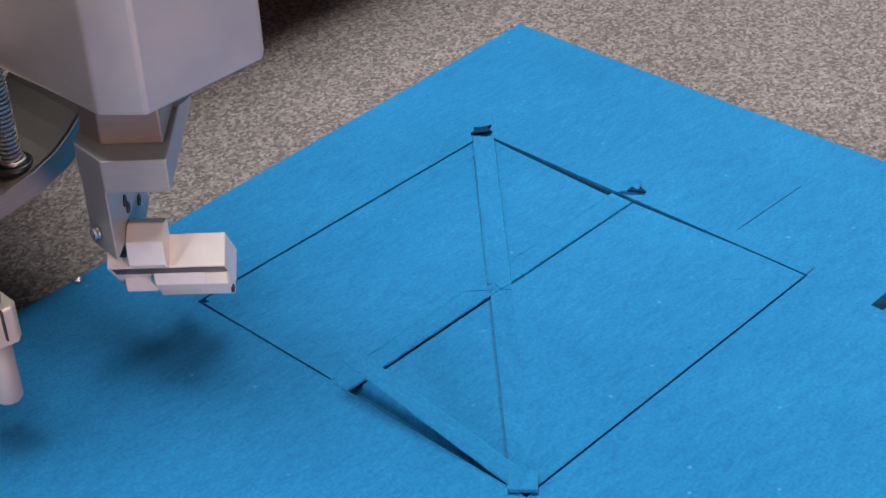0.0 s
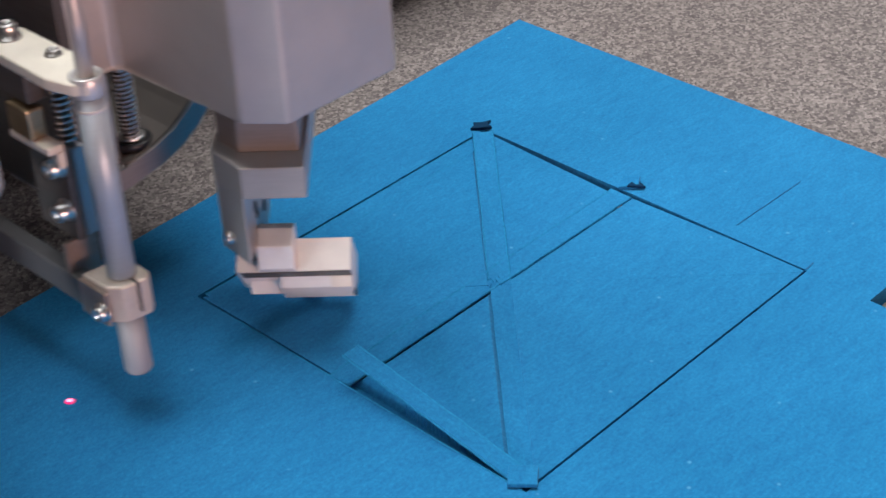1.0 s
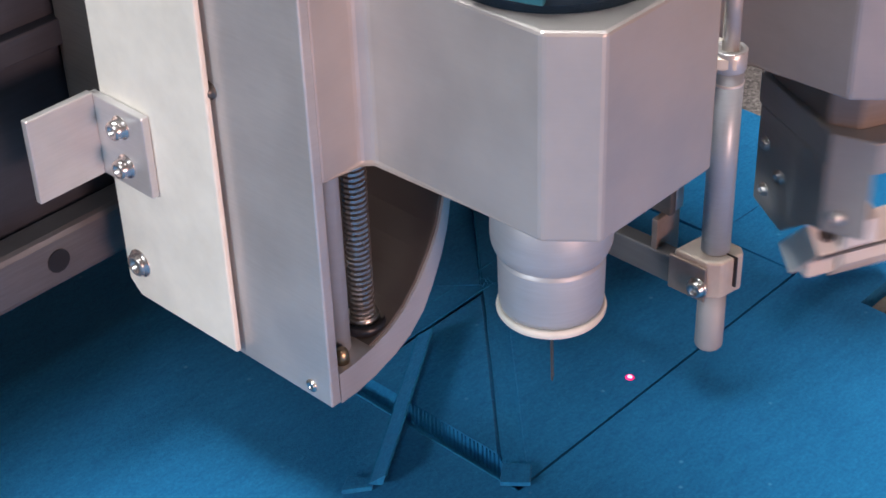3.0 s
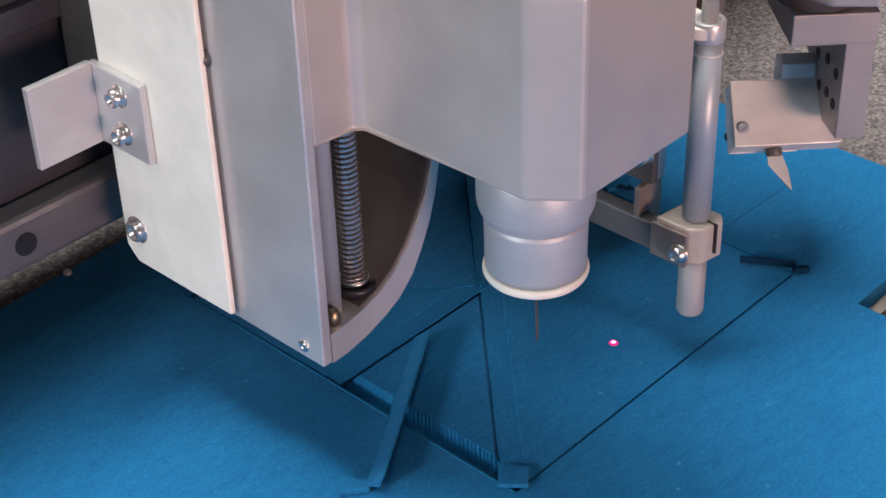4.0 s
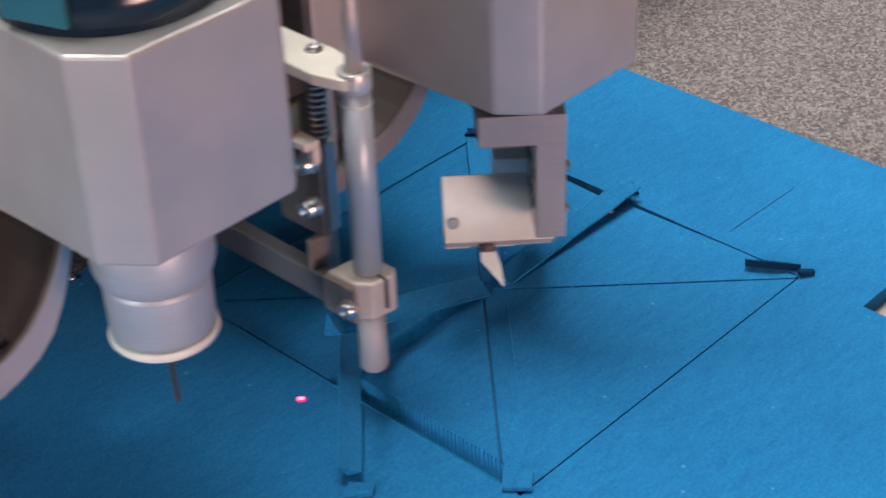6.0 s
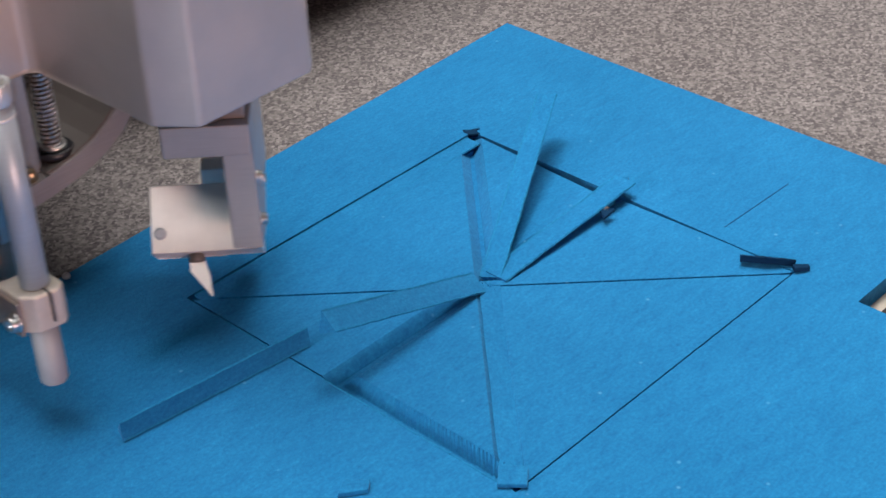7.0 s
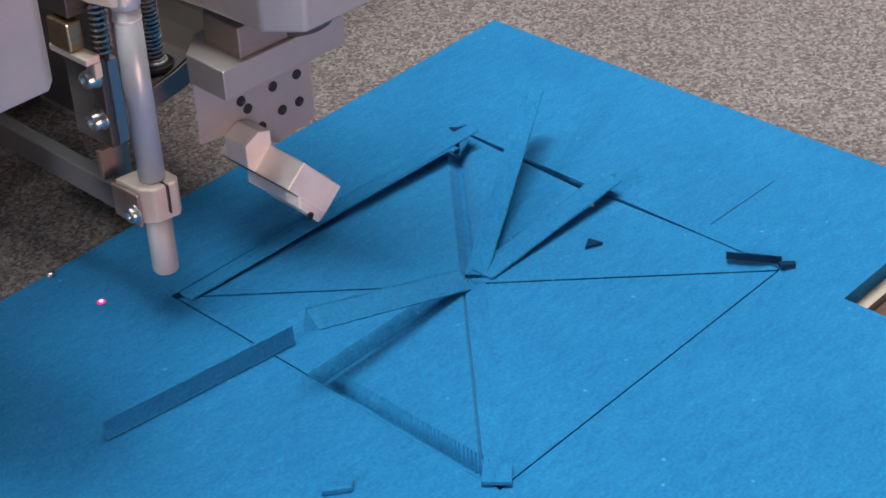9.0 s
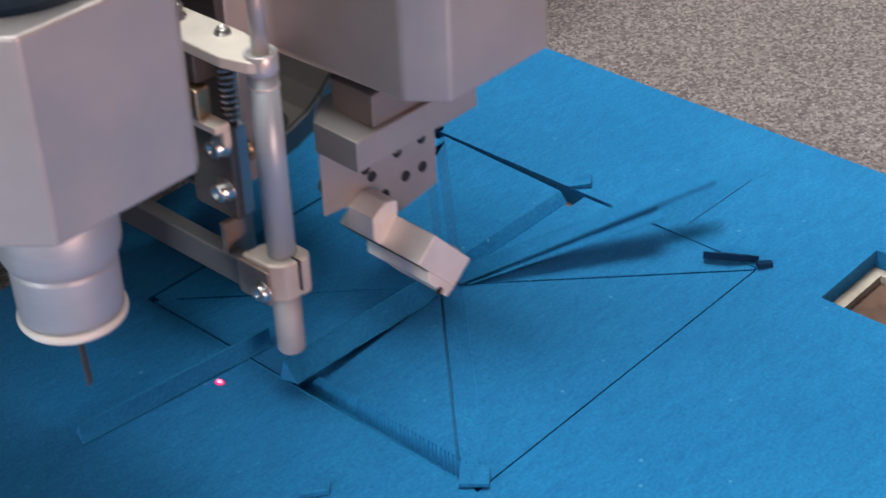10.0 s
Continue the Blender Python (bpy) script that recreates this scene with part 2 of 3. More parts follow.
def table():
    t = thing("cutting_table", "flat cutting table covered in speckled grey felt", "table", (0, 0, -0.8))
    bm = boxed(-1.1, 1.3, -1.1, 1.3, 0.74, 0.8 - THICK - 0.0135)
    part("table_body", bm, ALU_DARK, t)
    # felt cover with an opening below the cut-out in the sheet
    bm = bmesh.new()
    xs, ys = [-1.1, 0.103, 0.1585, 1.3], [-1.1, -0.192, -0.143, 1.3]
    sheet(bm, xs, ys, {(1, 1)}, 0.8 - THICK - 0.0135, 0.8 - THICK - 0.0005)
    part("felt_cover", bm, TABLE, t, "speckled grey and brown felt cover")
    for x in (-1.0, 1.2):
        for y in (-1.0, 1.2):
            part("leg", boxed(x - 0.05, x + 0.05, y - 0.05, y + 0.05, 0.0, 0.74, 0.004), ALU_DARK, t)


def sheet(bm, xs, ys, holes, z0, z1):
    """A flat plate over a grid of cells, some of them left open."""
    grid = {}

    def at(i, j, z):
        return grid.setdefault((i, j, z), bm.verts.new((xs[i], ys[j], z)))
    nx, ny = len(xs) - 1, len(ys) - 1
    solid = {(i, j) for i in range(nx) for j in range(ny)} - set(holes)
    for i, j in solid:
        bm.faces.new((at(i, j, z1), at(i + 1, j, z1), at(i + 1, j + 1, z1), at(i, j + 1, z1)))
        bm.faces.new((at(i, j, z0), at(i, j + 1, z0), at(i + 1, j + 1, z0), at(i + 1, j, z0)))
        for (di, dj), (a, b) in {(-1, 0): ((0, 1), (0, 0)), (1, 0): ((1, 0), (1, 1)), (0, -1): ((0, 0), (1, 0)), (0, 1): ((1, 1), (0, 1))}.items():
            if (i + di, j + dj) not in solid:
                bm.faces.new((at(i + a[0], j + a[1], z1), at(i + a[0], j + a[1], z0), at(i + b[0], j + b[1], z0), at(i + b[0], j + b[1], z1)))
    for v in [v for v in bm.verts if not v.link_faces]:
        bm.verts.remove(v)


# half sides of the square that is cut into the sheet
HX, HY = 0.104, 0.1066
XR, YF = 0.1064, -0.1084
DEEP = 0.0055
LONG = math.hypot(HX, HY)


def felt_sheet():
    s = thing("felt_sheet", "bright blue felt sheet with a square pattern cut into it", "felt sheet")
    bm = bmesh.new()
    sheet(bm, [-0.62, -HX, 0.1044, XR, 0.1565, 0.2222], [-0.62, -0.19, -0.1447, YF, HY, 0.1820], {(1, 3), (2, 3), (2, 1), (3, 1)}, -THICK, 0)
    for v in bm.verts:
        if v.co.y > 0.18:
            v.co.y -= (0.2222 - v.co.x) * 0.036
    part("outer_sheet", bm, FELT, s)
    # pale frayed edge of the sheet along the front channel
    part("cut_edge", boxed(-HX - 0.0007, -HX + 0.0001, -HY, HY - 0.03, -0.0012, 0.00035, 0.0002), FUZZ, s, "pale frayed cut edge")
    part("backing", boxed(-HX + 0.0002, XR - 0.0085, YF + 0.004, HY - 0.004, -THICK, -DEEP), FELT, s)
    # shallow filler added under the back strip so that light keeps the gap from going black
    part("gap_filler", boxed(-HX + 0.006, XR - 0.012, HY - 0.0112, HY - 0.0018, -DEEP + 0.0004, -0.0026), FELT, s)
    return s


def knife_marks(s):
    """Slanting ridges that the knife left on the slope of the front channel."""
    meshes = []
    for h in (0.0007, 0.0006, 0.0005, 0.0003, 0.0002):
        bm = bmesh.new()
        w = 0.0006
        rows = [[bm.verts.new((x + dx, y + d, z + dz)) for d, dx, dz in ((-w, 0.0004, -0.0004), (0, -h * 0.7, h * 0.7), (w, 0.0004, -0.0004))] for x, y, z in ((-0.0982, -0.0042, -0.0052), (-0.0928, 0.0008, -0.0002))]
        for j in range(3):
            bm.faces.new((rows[0][j], rows[0][(j + 1) % 3], rows[1][(j + 1) % 3], rows[1][j]))
        bm.faces.new(rows[0])
        bm.faces.new(rows[1][::-1])
        bmesh.ops.recalc_face_normals(bm, faces=bm.faces)
        me = bpy.data.meshes.new("knife_mark")
        bm.to_mesh(me)
        bm.free()
        me.materials.append(FELT)
        meshes.append(me)
    rnd = random.Random(3)
    for i in range(28):
        ob = new("knife_mark", meshes[i * 5 // 28])
        ob.parent = s
        ob.matrix_basis = pose(0, -0.0925 + i * 0.0024 + rnd.uniform(-0.0003, 0.0003), 0)


def frayed_tuft(place, radius, count, seed, label):
    """Short torn fibres standing at a cut."""
    rnd = random.Random(seed)
    bm = bmesh.new()
    for i in range(count):
        a, r, h = rnd.uniform(0, 6.28), radius * math.sqrt(rnd.random()), rnd.uniform(0.0006, 0.0018)
        x, y, b, w = r * math.cos(a), r * math.sin(a), rnd.uniform(0, 6.28), rnd.uniform(0.0003, 0.0008)
        lean = Vector((rnd.uniform(-1, 1), rnd.uniform(-1, 1), 0)) * h * 0.9
        base = [bm.verts.new((x + w * math.cos(b + k), y + w * math.sin(b + k), -0.0012)) for k in (0, 2.1, 4.2)]
        tip = bm.verts.new(Vector((x, y, h)) + lean)
        for k in range(3):
            bm.faces.new((base[k], base[(k + 1) % 3], tip))
        bm.faces.new(base[::-1])
    ob = part("frayed_tuft", bm, FELT)
    ob.matrix_basis = pose(*place)
    return tagged(ob, label, "felt fray")


def hole_lining():
    bm = bmesh.new()
    sheet(bm, [0.1040, 0.1100, 0.1515, 0.1575], [-0.1910, -0.184, -0.1510, -0.1440], {(1, 1)}, -THICK - 0.0045, -THICK - 0.0002)
    tagged(part("lining_board", bm, FOAM), "pale foam board seen inside the cut-out of the blue sheet", "board")
    tagged(part("base_board", boxed(0.1035, 0.1580, -0.1915, -0.1435, -THICK - 0.0085, -THICK - 0.0047), BROWN), "brown worn board at the bottom of the cut-out", "board")


def clip(poly, a, b, c):
    """The part of a plan outline in which a x + b y <= c."""
    out = []
    for p, q in zip(poly, poly[1:] + poly[:1]):
        dp, dq = a * p[0] + b * p[1] - c, a * q[0] + b * q[1] - c
        if dp <= 0:
            out.append(p)
        if (dp < 0 < dq) or (dq < 0 < dp):
            k = dp / (dp - dq)
            out.append((p[0] + k * (q[0] - p[0]), p[1] + k * (q[1] - p[1])))
    return out


# unit normals of the two diagonals: D1 from the front to the back corner, D2 from the left to the right corner
D1 = (-HY / LONG, HX / LONG)
D2 = (HY / LONG, HX / LONG)
G = 0.0014
HALF = 0.006


def panel(cuts, deep):
    """A felt panel inside the square; cuts are (a, b, c); deep widens the underside past those cuts that are bevelled."""
    sq = [(-HX + G, YF + G * 0.85), (XR - G, YF + G * 0.85), (XR - G, HY - G), (-HX + G, HY - G)]
    top, low = sq, sq
    for (a, b, c), d in zip(cuts, deep):
        k = 0.0002 if d else 0.00006
        top = clip(top, a, b, c - k)
        low = clip(low, a, b, c - k + d)
    bm = bmesh.new()
    for poly, z, flip in ((top, 0.0, False), (low, -DEEP + 0.0003, True)):
        vs = [bm.verts.new((x, y, z)) for x, y in poly]
        bm.faces.new(vs[::-1] if flip else vs)
    bmesh.ops.bridge_loops(bm, edges=list(bm.edges))
    return bm


def inner_panels(s):
    b = 0.0050
    up = lambda n, c: (-n[0], -n[1], -c)
    specs = [
        ([(0, -1, -0.0118), (*D2, -0.0008)], (b, 0)),                       # left of the crossing, behind the middle strip
        ([up(D2, -0.0008), up(D1, HALF), (0, 1, HY - 0.0115)], (0, b, b)),  # along the back left edge
        ([(*D1, -HALF), (0, -1, -0.0118), (1, -0.0468, 0.0998)], (b, b, 0)),  # along the back right edge, behind the strip
        ([(0, 1, -0.0022), up(D2, -0.0008), (1, 0.030, 0.1030)], (b, 0, 0)),                       # along the back right edge, before the strip
        ([(*D2, -0.0008), (*D1, -HALF)], (0, b)),                           # along the front right edge
        ([up(D1, HALF), (0, 1, -0.0024), (-1, 0, HX - 0.0115)], (b, b, b)),  # along the front left edge
    ]
    made = []
    for cuts, deep in specs:
        made.append(part("felt_panel", panel(cuts, deep), FELT, s))
    return made


def felt_strip(length, width, depth, label, seed, taper=0.0, material=None, frayed=True):
    """A strip with a V section; it runs along +x from its own end, its flat face at height 0."""
    rnd = random.Random(seed)
    bm = bmesh.new()
    n = 14
    rings = []
    for i in range(n + 1):
        x = length * i / n
        k = 1 - taper * abs(i / n - 0.5) * 2
        w = width / 2 * k * (1 + rnd.uniform(-0.03, 0.03))
        j = rnd.uniform(-0.0002, 0.0002)
        rings.append([bm.verts.new((x, -w, j)), bm.verts.new((x, -w * 0.12, -depth)), bm.verts.new((x, w * 0.12, -depth)), bm.verts.new((x, w, j))])
    for a, c in zip(rings, rings[1:]):
        for i in range(4):
            bm.faces.new((a[i], a[(i + 1) % 4], c[(i + 1) % 4], c[i]))
    bm.faces.new(rings[0])
    bm.faces.new(rings[-1][::-1])
    ob = tagged(part("felt_strip", bm, material or FELT), label, "felt strip", "strips cut from the square")
    if material is None and frayed:
        for side in (-1, 1):
            e = bmesh.new()
            rows = []
            for i in range(2 * n + 1):
                x, w = length * i / (2 * n), width / 2 + rnd.uniform(-0.0002, 0.0002)
                rows.append([e.verts.new((x, side * (w - 0.0009), 0.0001)), e.verts.new((x, side * (w - 0.0003), 0.0004)), e.verts.new((x, side * (w + 0.0001), -0.0004))])
            for a, c in zip(rows, rows[1:]):
                for i in range(3):
                    e.faces.new((a[i], a[(i + 1) % 3], c[(i + 1) % 3], c[i]))
            e.faces.new(rows[0])
            e.faces.new(rows[-1][::-1])
            part("cut_edge", e, FUZZ, ob, "pale frayed cut edge")
    return ob


def felt_scrap(pts, thick, label, material=None):
    bm = prism(pts, 0, thick, 0.0004)
    return tagged(part("felt_scrap", bm, material or FELT), label, "felt scrap", "scraps of felt")


def scratch_line():
    bm = boxed(-0.028, 0.028, -0.00022, 0.00022, 0.0, 0.0002)
    ob = part("score_line", bm, FAINT)
    ob.matrix_basis = pose(0.1448, -0.0596, 0.0002, 0, 0, -1.7)
    tagged(ob, "thin dark score line in the blue felt", "score line")
    ob = part("score_line", boxed(-0.0035, 0.0035, -0.0004, 0.0004, 0.0, 0.0002), FAINT)
    ob.matrix_basis = pose(0.1102, -0.1072, 0.0002, 0, 0, 3)
    tagged(ob, "short dark score line past the cut corner", "score line")


# ---------------------------------------------------------------- the cutting machine
def gantry():
    g = thing("gantry_beam", "grey aluminium gantry beam with a steel guide rail", "gantry beam")
    y = 0.19
    part("beam", boxed(-1.0, 1.0, y, y + 0.10, 0.070, 0.30, 0.003), BEAM, g)
    for z in (0.168, 0.205, 0.27):
        part("rib", boxed(-1.0, 1.0, y - 0.006, y + 0.001, z, z + 0.012, 0.001), BEAM, g)
    rail = part("guide_rail", boxed(-1.0, 1.0, y - 0.016, y, 0.066, 0.092, 0.003), RAIL, g, "steel guide rail with bolt holes")
    for i in range(-8, 9):
        bm = turned(lathe([(0.0055, 0), (0.0055, 0.0012)], 18), Matrix.Rotation(radians(90), 4, "X"))
        hole = part("bolt_hole", bm, BLACK, rail)
        hole.matrix_basis = pose(i * 0.06 - 0.010, y - 0.0155, 0.079)
    return g


def carriage():
    c = thing("tool_carriage", "aluminium carriage with a cream side cover that carries the tools", "machine carriage")
    for k, dx in enumerate((0.0, 0.200)):
        x0, x1 = -0.150 + dx, -0.076 + dx
        # columns run on above the view so that they block more light
        top = 0.62
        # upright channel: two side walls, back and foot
        # second column copies the first in darker metals, its shade put into colour
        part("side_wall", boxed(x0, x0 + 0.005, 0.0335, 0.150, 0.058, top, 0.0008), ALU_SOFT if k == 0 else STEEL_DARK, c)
        part("back_wall", boxed(x0 + 0.005, x0 + 0.120, 0.112, 0.1185, 0.120, top), STEEL_DARK, c)
        # bottom wall that sweeps up in a wide arc, thinner as it rises
        outer = [(0.0052, 0.0575), (0.014, 0.0580), (0.0246, 0.0602), (0.036, 0.0642), (0.0448, 0.0688), (0.053, 0.0765), (0.0591, 0.0867), (0.0645, 0.098), (0.0684, 0.1097), (0.0715, 0.125), (0.0725, 0.1275)]
        inner = [(0.0685, 0.1275), (0.0675, 0.125), (0.0635, 0.1115), (0.058, 0.101), (0.051, 0.0915), (0.043, 0.0835), (0.034, 0.0780), (0.024, 0.0745), (0.014, 0.0725), (0.0052, 0.0720)]
        fy = 0.0335
        if k:
            fy = 0.050
            outer = [(0.0052, 0.0510), (0.035, 0.0545), (0.054, 0.0580), (0.068, 0.0630), (0.079, 0.0700), (0.088, 0.0790), (0.0945, 0.0900), (0.099, 0.1050), (0.101, 0.1250)]
            inner = [(0.096, 0.1250), (0.093, 0.1080), (0.088, 0.0960), (0.081, 0.0870), (0.073, 0.0800), (0.063, 0.0735), (0.050, 0.0690), (0.035, 0.0660), (0.020, 0.0640), (0.0052, 0.0635)]
        bm = turned(prism([(x0 + x, z) for x, z in outer + inner], 0.0, 0.1115 - fy), Matrix(((1, 0, 0, 0), (0, 0, 1, fy), (0, 1, 0, 0), (0, 0, 0, 1))))
        # foot of the shaded column gets a darker grey in place of shade
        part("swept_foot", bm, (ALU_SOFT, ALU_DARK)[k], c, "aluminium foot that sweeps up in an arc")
        # thin brown sheet: shade painted over the foot's inner face
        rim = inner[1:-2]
        shade_outline = rim + [(x - 0.0012, z + 0.0010) for x, z in reversed(rim)]
        bm = turned(prism([(x0 + x, z) for x, z in shade_outline], 0.0, 0.1095 - fy), Matrix(((1, 0, 0, 0), (0, 0, 1, fy + 0.0013), (0, 1, 0, 0), (0, 0, 0, 1))))
        part("foot_shade_sheet", bm, GUSSET, c, "brownish sheet that paints shade on the foot's inner face")
        zf, sx, sy = (0.0772, x0 + 0.0305, 0.0455) if k == 0 else (0.0692, x0 + 0.0465, 0.0620)
        part("lead_screw", helix(0.0044, 0.0024, zf + 0.002, 0.30, 0.0010, sx, sy), SCREW, c, "bright threaded lead screw")
        part("screw_core", lathe([(0.0036, zf + 0.001), (0.0036, 0.31)], 16, sx, sy), STEEL_DARK, c)
        part("bearing", lathe([(0.0100, zf), (0.0100, zf + 0.003), (0.0085, zf + 0.004), (0.0085, zf + 0.003)], 24, sx, sy), BLACK, c, smooth=True)
        part("bearing_ring", lathe([(0.0066, zf + 0.003), (0.0066, zf + 0.0048), (0.0056, zf + 0.0052), (0.0056, zf + 0.004)], 24, sx, sy), BRIGHT, c, smooth=True)
        part("guide_rod", lathe([(0.0042, zf - 0.004), (0.0042, 0.31)], 20, sx - 0.0140, sy - 0.001), TUBE, c, smooth=True)
        part("grease_nipple", lathe([(0.0030, zf - 0.005), (0.0030, zf - 0.001), (0.0022, zf + 0.001), (0.0012, zf + 0.0018)], 14, sx - 0.0190, sy - 0.0070), BRASS, c, smooth=True)
    # mostly unseen bulk, added to keep overhead light off the felt
    part("carriage_shade_block", boxed(-0.149, 0.165, 0.119, 0.188, 0.125, 0.62, 0.002), STEEL_DARK, c, "dark block on the beam, added to shade the felt")
    # cream cover, its lower corners cut off
    yz = [(0.085, 0.062), (0.148, 0.0615), (0.1545, 0.068), (0.1545, 0.62), (0.085, 0.62)]
    bm = prism(yz, -0.0525, -0.0498, 0.0008)
    turned(bm, Matrix(((0, 0, 1, -0.1021), (1, 0, 0, 0), (0, 1, 0, 0), (0, 0, 0, 1))))
    cover = part("side_cover", bm, CREAM, c, "cream painted side cover")
    bolt(cover, (-0.1546, 0.1445, 0.080), (-1, 0, 0), 0.0052, 0.0035, SCREW)
    bolt(c, (-0.1502, 0.0445, 0.064), (-1, 0, 0), 0.0022, 0.001)
    bolt(c, (-0.1502, 0.0875, 0.182), (-1, 0, 0), 0.0030, 0.003, STEEL_DARK, "stop_pin")
    # angle bracket between the cover and the beam
    ang = part("angle_bracket", boxed(-0.1585, -0.1548, 0.1225, 0.157, 0.123, 0.160, 0.0006), ALU_SOFT, c, "bent aluminium angle bracket")
    part("bracket_leg", boxed(-0.1905, -0.1584, 0.1535, 0.157, 0.123, 0.161, 0.0006), ALU_SOFT, ang)
    for z in (0.133, 0.151):
        bolt(ang, (-0.1586, 0.137, z), (-1, 0, 0), 0.0042, 0.005, SCREW)
    return c


BLOCK = [(-0.109, -0.066), (-0.046, -0.066), (-0.040, -0.060), (-0.040, 0.050), (-0.127, 0.050), (-0.146, 0.050), (-0.146, 0.0335), (-0.126, 0.0335), (-0.122, 0.0295), (-0.122, -0.050)]


def knife_unit():
    u = thing("oscillating_knife_unit", "satin aluminium knife head with a turned steel nozzle", "knife head")
    part("housing", prism(BLOCK, 0.160, 0.240, 0.0015), ALU, u, "satin aluminium housing with bevelled corners")
    cx, cy = -0.079, -0.019
    part("motor_ring", lathe([(0.0405, 0.2402), (0.0405, 0.252), (0.039, 0.254), (0.039, 0.262)], 48, cx, cy), RUBBER, u, "glossy dark motor ring", True)
    # teal reflection on the glossy motor, painted as a band
    part("motor_sheen_band", lathe([(0.0386, 0.2625), (0.0386, 0.2745), (0.0376, 0.2755)], 48, cx, cy), TEAL, u, "teal band that paints a reflection on the motor", True)
    # motor carried up out of view to deepen the shadow below
    part("motor_body", lathe([(0.037, 0.262), (0.037, 0.264), (0.0365, 0.62)], 48, cx, cy), RUBBER, u, "", True)
    part("motor_label", turned(turned(boxed(-0.0415, -0.0385, -0.013, 0.013, 0.2440, 0.2650, 0.0006), Matrix.Rotation(radians(18), 4, "Z")), Matrix.Translation((cx, cy, 0))), TEAL, u, "teal label on the motor")
    part("upper_collar", lathe([(0.0209, 0.1222), (0.0215, 0.1228), (0.0226, 0.1250), (0.0233, 0.1272), (0.0236, 0.1295), (0.0238, 0.1598)], 48, cx, cy), STEEL, u, "turned steel collar", True)
    part("nozzle", lathe([(0.0200, 0.0975), (0.0205, 0.100), (0.0208, 0.1195), (0.0208, 0.1203), (0.0203, 0.1208), (0.0203, 0.1221)], 48, cx, cy), STEEL, u, "", True)
    # cream instead of steel: paints the highlight along the lip
    part("nozzle_lip", lathe([(0.0150, 0.0932), (0.0198, 0.0930), (0.0208, 0.0936), (0.0214, 0.0946), (0.0216, 0.0956), (0.0214, 0.0966), (0.0208, 0.0974)], 48, cx, cy), CREAM, u, "rolled lip, its bright highlight put into a cream colour", True)
    bm = turned(boxed(-0.0022, 0.0022, -0.0004, 0.0004, 0.058, 0.0926), Matrix.Translation((cx, cy, 0)) @ Matrix.Rotation(radians(35), 4, "Z"))
    for v in bm.verts:
        if v.co.z < 0.06:
            v.co.x += 0.0012
    part("blade", bm, STEEL_DARK, u, "thin dark knife blade")
    return u


def sensor_unit():
    s = thing("laser_pointer_unit", "blue-grey tube in a clamp with a spring slide beside it", "laser pointer")
    cx, cy = 0.0232, -0.0255
    part("tube", lathe([(0.0063, 0.0712), (0.0063, 0.1588)], 32, cx, cy), TUBE, s, "blue-grey anodised tube", True)
    part("tube_cap", lathe([(0.0066, 0.1590), (0.0070, 0.1597), (0.0070, 0.1678), (0.0067, 0.1682), (0.0044, 0.1682), (0.0044, 0.166)], 32, cx, cy), ALU_SOFT, s, "", True)
    part("tube_ring", lathe([(0.0064, 0.1525), (0.0066, 0.1528), (0.0066, 0.1536), (0.0064, 0.1539)], 32, cx, cy), BLADE, s, "thin bright ring", True)
    part("tube_foot", lathe([(0.0056, 0.019), (0.0063, 0.0202), (0.0063, 0.052)], 32, cx, cy), MATTE, s, "", True)
    part("cable_rod", lathe([(0.0036, 0.166), (0.0036, 0.192), (0.0031, 0.194), (0.0031, 0.32)], 16, cx, cy), ALU, s, "", True)
    clamp = part("clamp", prism([(0.0115, -0.012), (0.0120, -0.0290), (0.0165, -0.0345), (0.0285, -0.0365), (0.0322, -0.033), (0.0322, -0.015)], 0.0520, 0.0708, 0.0012), CLAMP, s, "slit aluminium clamp")
    part("clamp_slit", boxed(0.0228, 0.0235, -0.0372, -0.030, 0.0560, 0.0713), BLACK, clamp)
    # lug in brown, which puts the shade of the clamp's left face into colour
    part("clamp_lug", boxed(0.0100, 0.0119, -0.0300, -0.0106, 0.0512, 0.0685, 0.0006), STOP, clamp, "lug of the clamp, brown to paint its shaded side")
    bolt(clamp, (0.0099, -0.0265, 0.0580), (-1, -0.04, 0), 0.0038, 0.0035)
    part("arm", boxed(0.012, 0.020, -0.0105, 0.150, 0.0515, 0.0655, 0.0008), ARM, s, "aluminium arm, its grey darkened for shadow")
    stop = part("stop_plate", boxed(0.0125, 0.0290, -0.0020, 0.0010, 0.0560, 0.0805, 0.0004), STOP, s, "small brownish upright stop plate")
    bolt(stop, (0.0170, -0.0021, 0.0610), (0, -1, 0), 0.0019, 0.0008, BLACK, "stop_screw")
    # spring slide
    slide = part("slide_plate", boxed(0.0190, 0.0230, -0.0040, 0.0240, 0.0800, 0.1265, 0.0008), STEEL_DARK, s, "dark steel slide")
    part("slide_rail", boxed(0.0240, 0.0300, -0.0030, 0.0050, 0.0800, 0.1240, 0.0008), TUBE, slide, "blue-grey slide rail")
    for z in (0.0945, 0.1165):
        bolt(slide, (0.0189, 0.0015, z), (-1, 0, 0), 0.0044, 0.006, BRIGHT)
    part("link_plate", prism([(0.0115, -0.0130), (0.0125, 0.0280), (0.0165, 0.0350), (0.0260, 0.0370), (0.0330, 0.0330), (0.0330, -0.0050), (0.0300, -0.0170), (0.0270, -0.0315), (0.0190, -0.0315), (0.0150, -0.0260)], 0.1610, 0.1665, 0.0008), PALE, s, "pale aluminium link plate")
    bolt(s, (0.0265, 0.0010, 0.1666), (0, 0, 1), 0.0030, 0.0025)
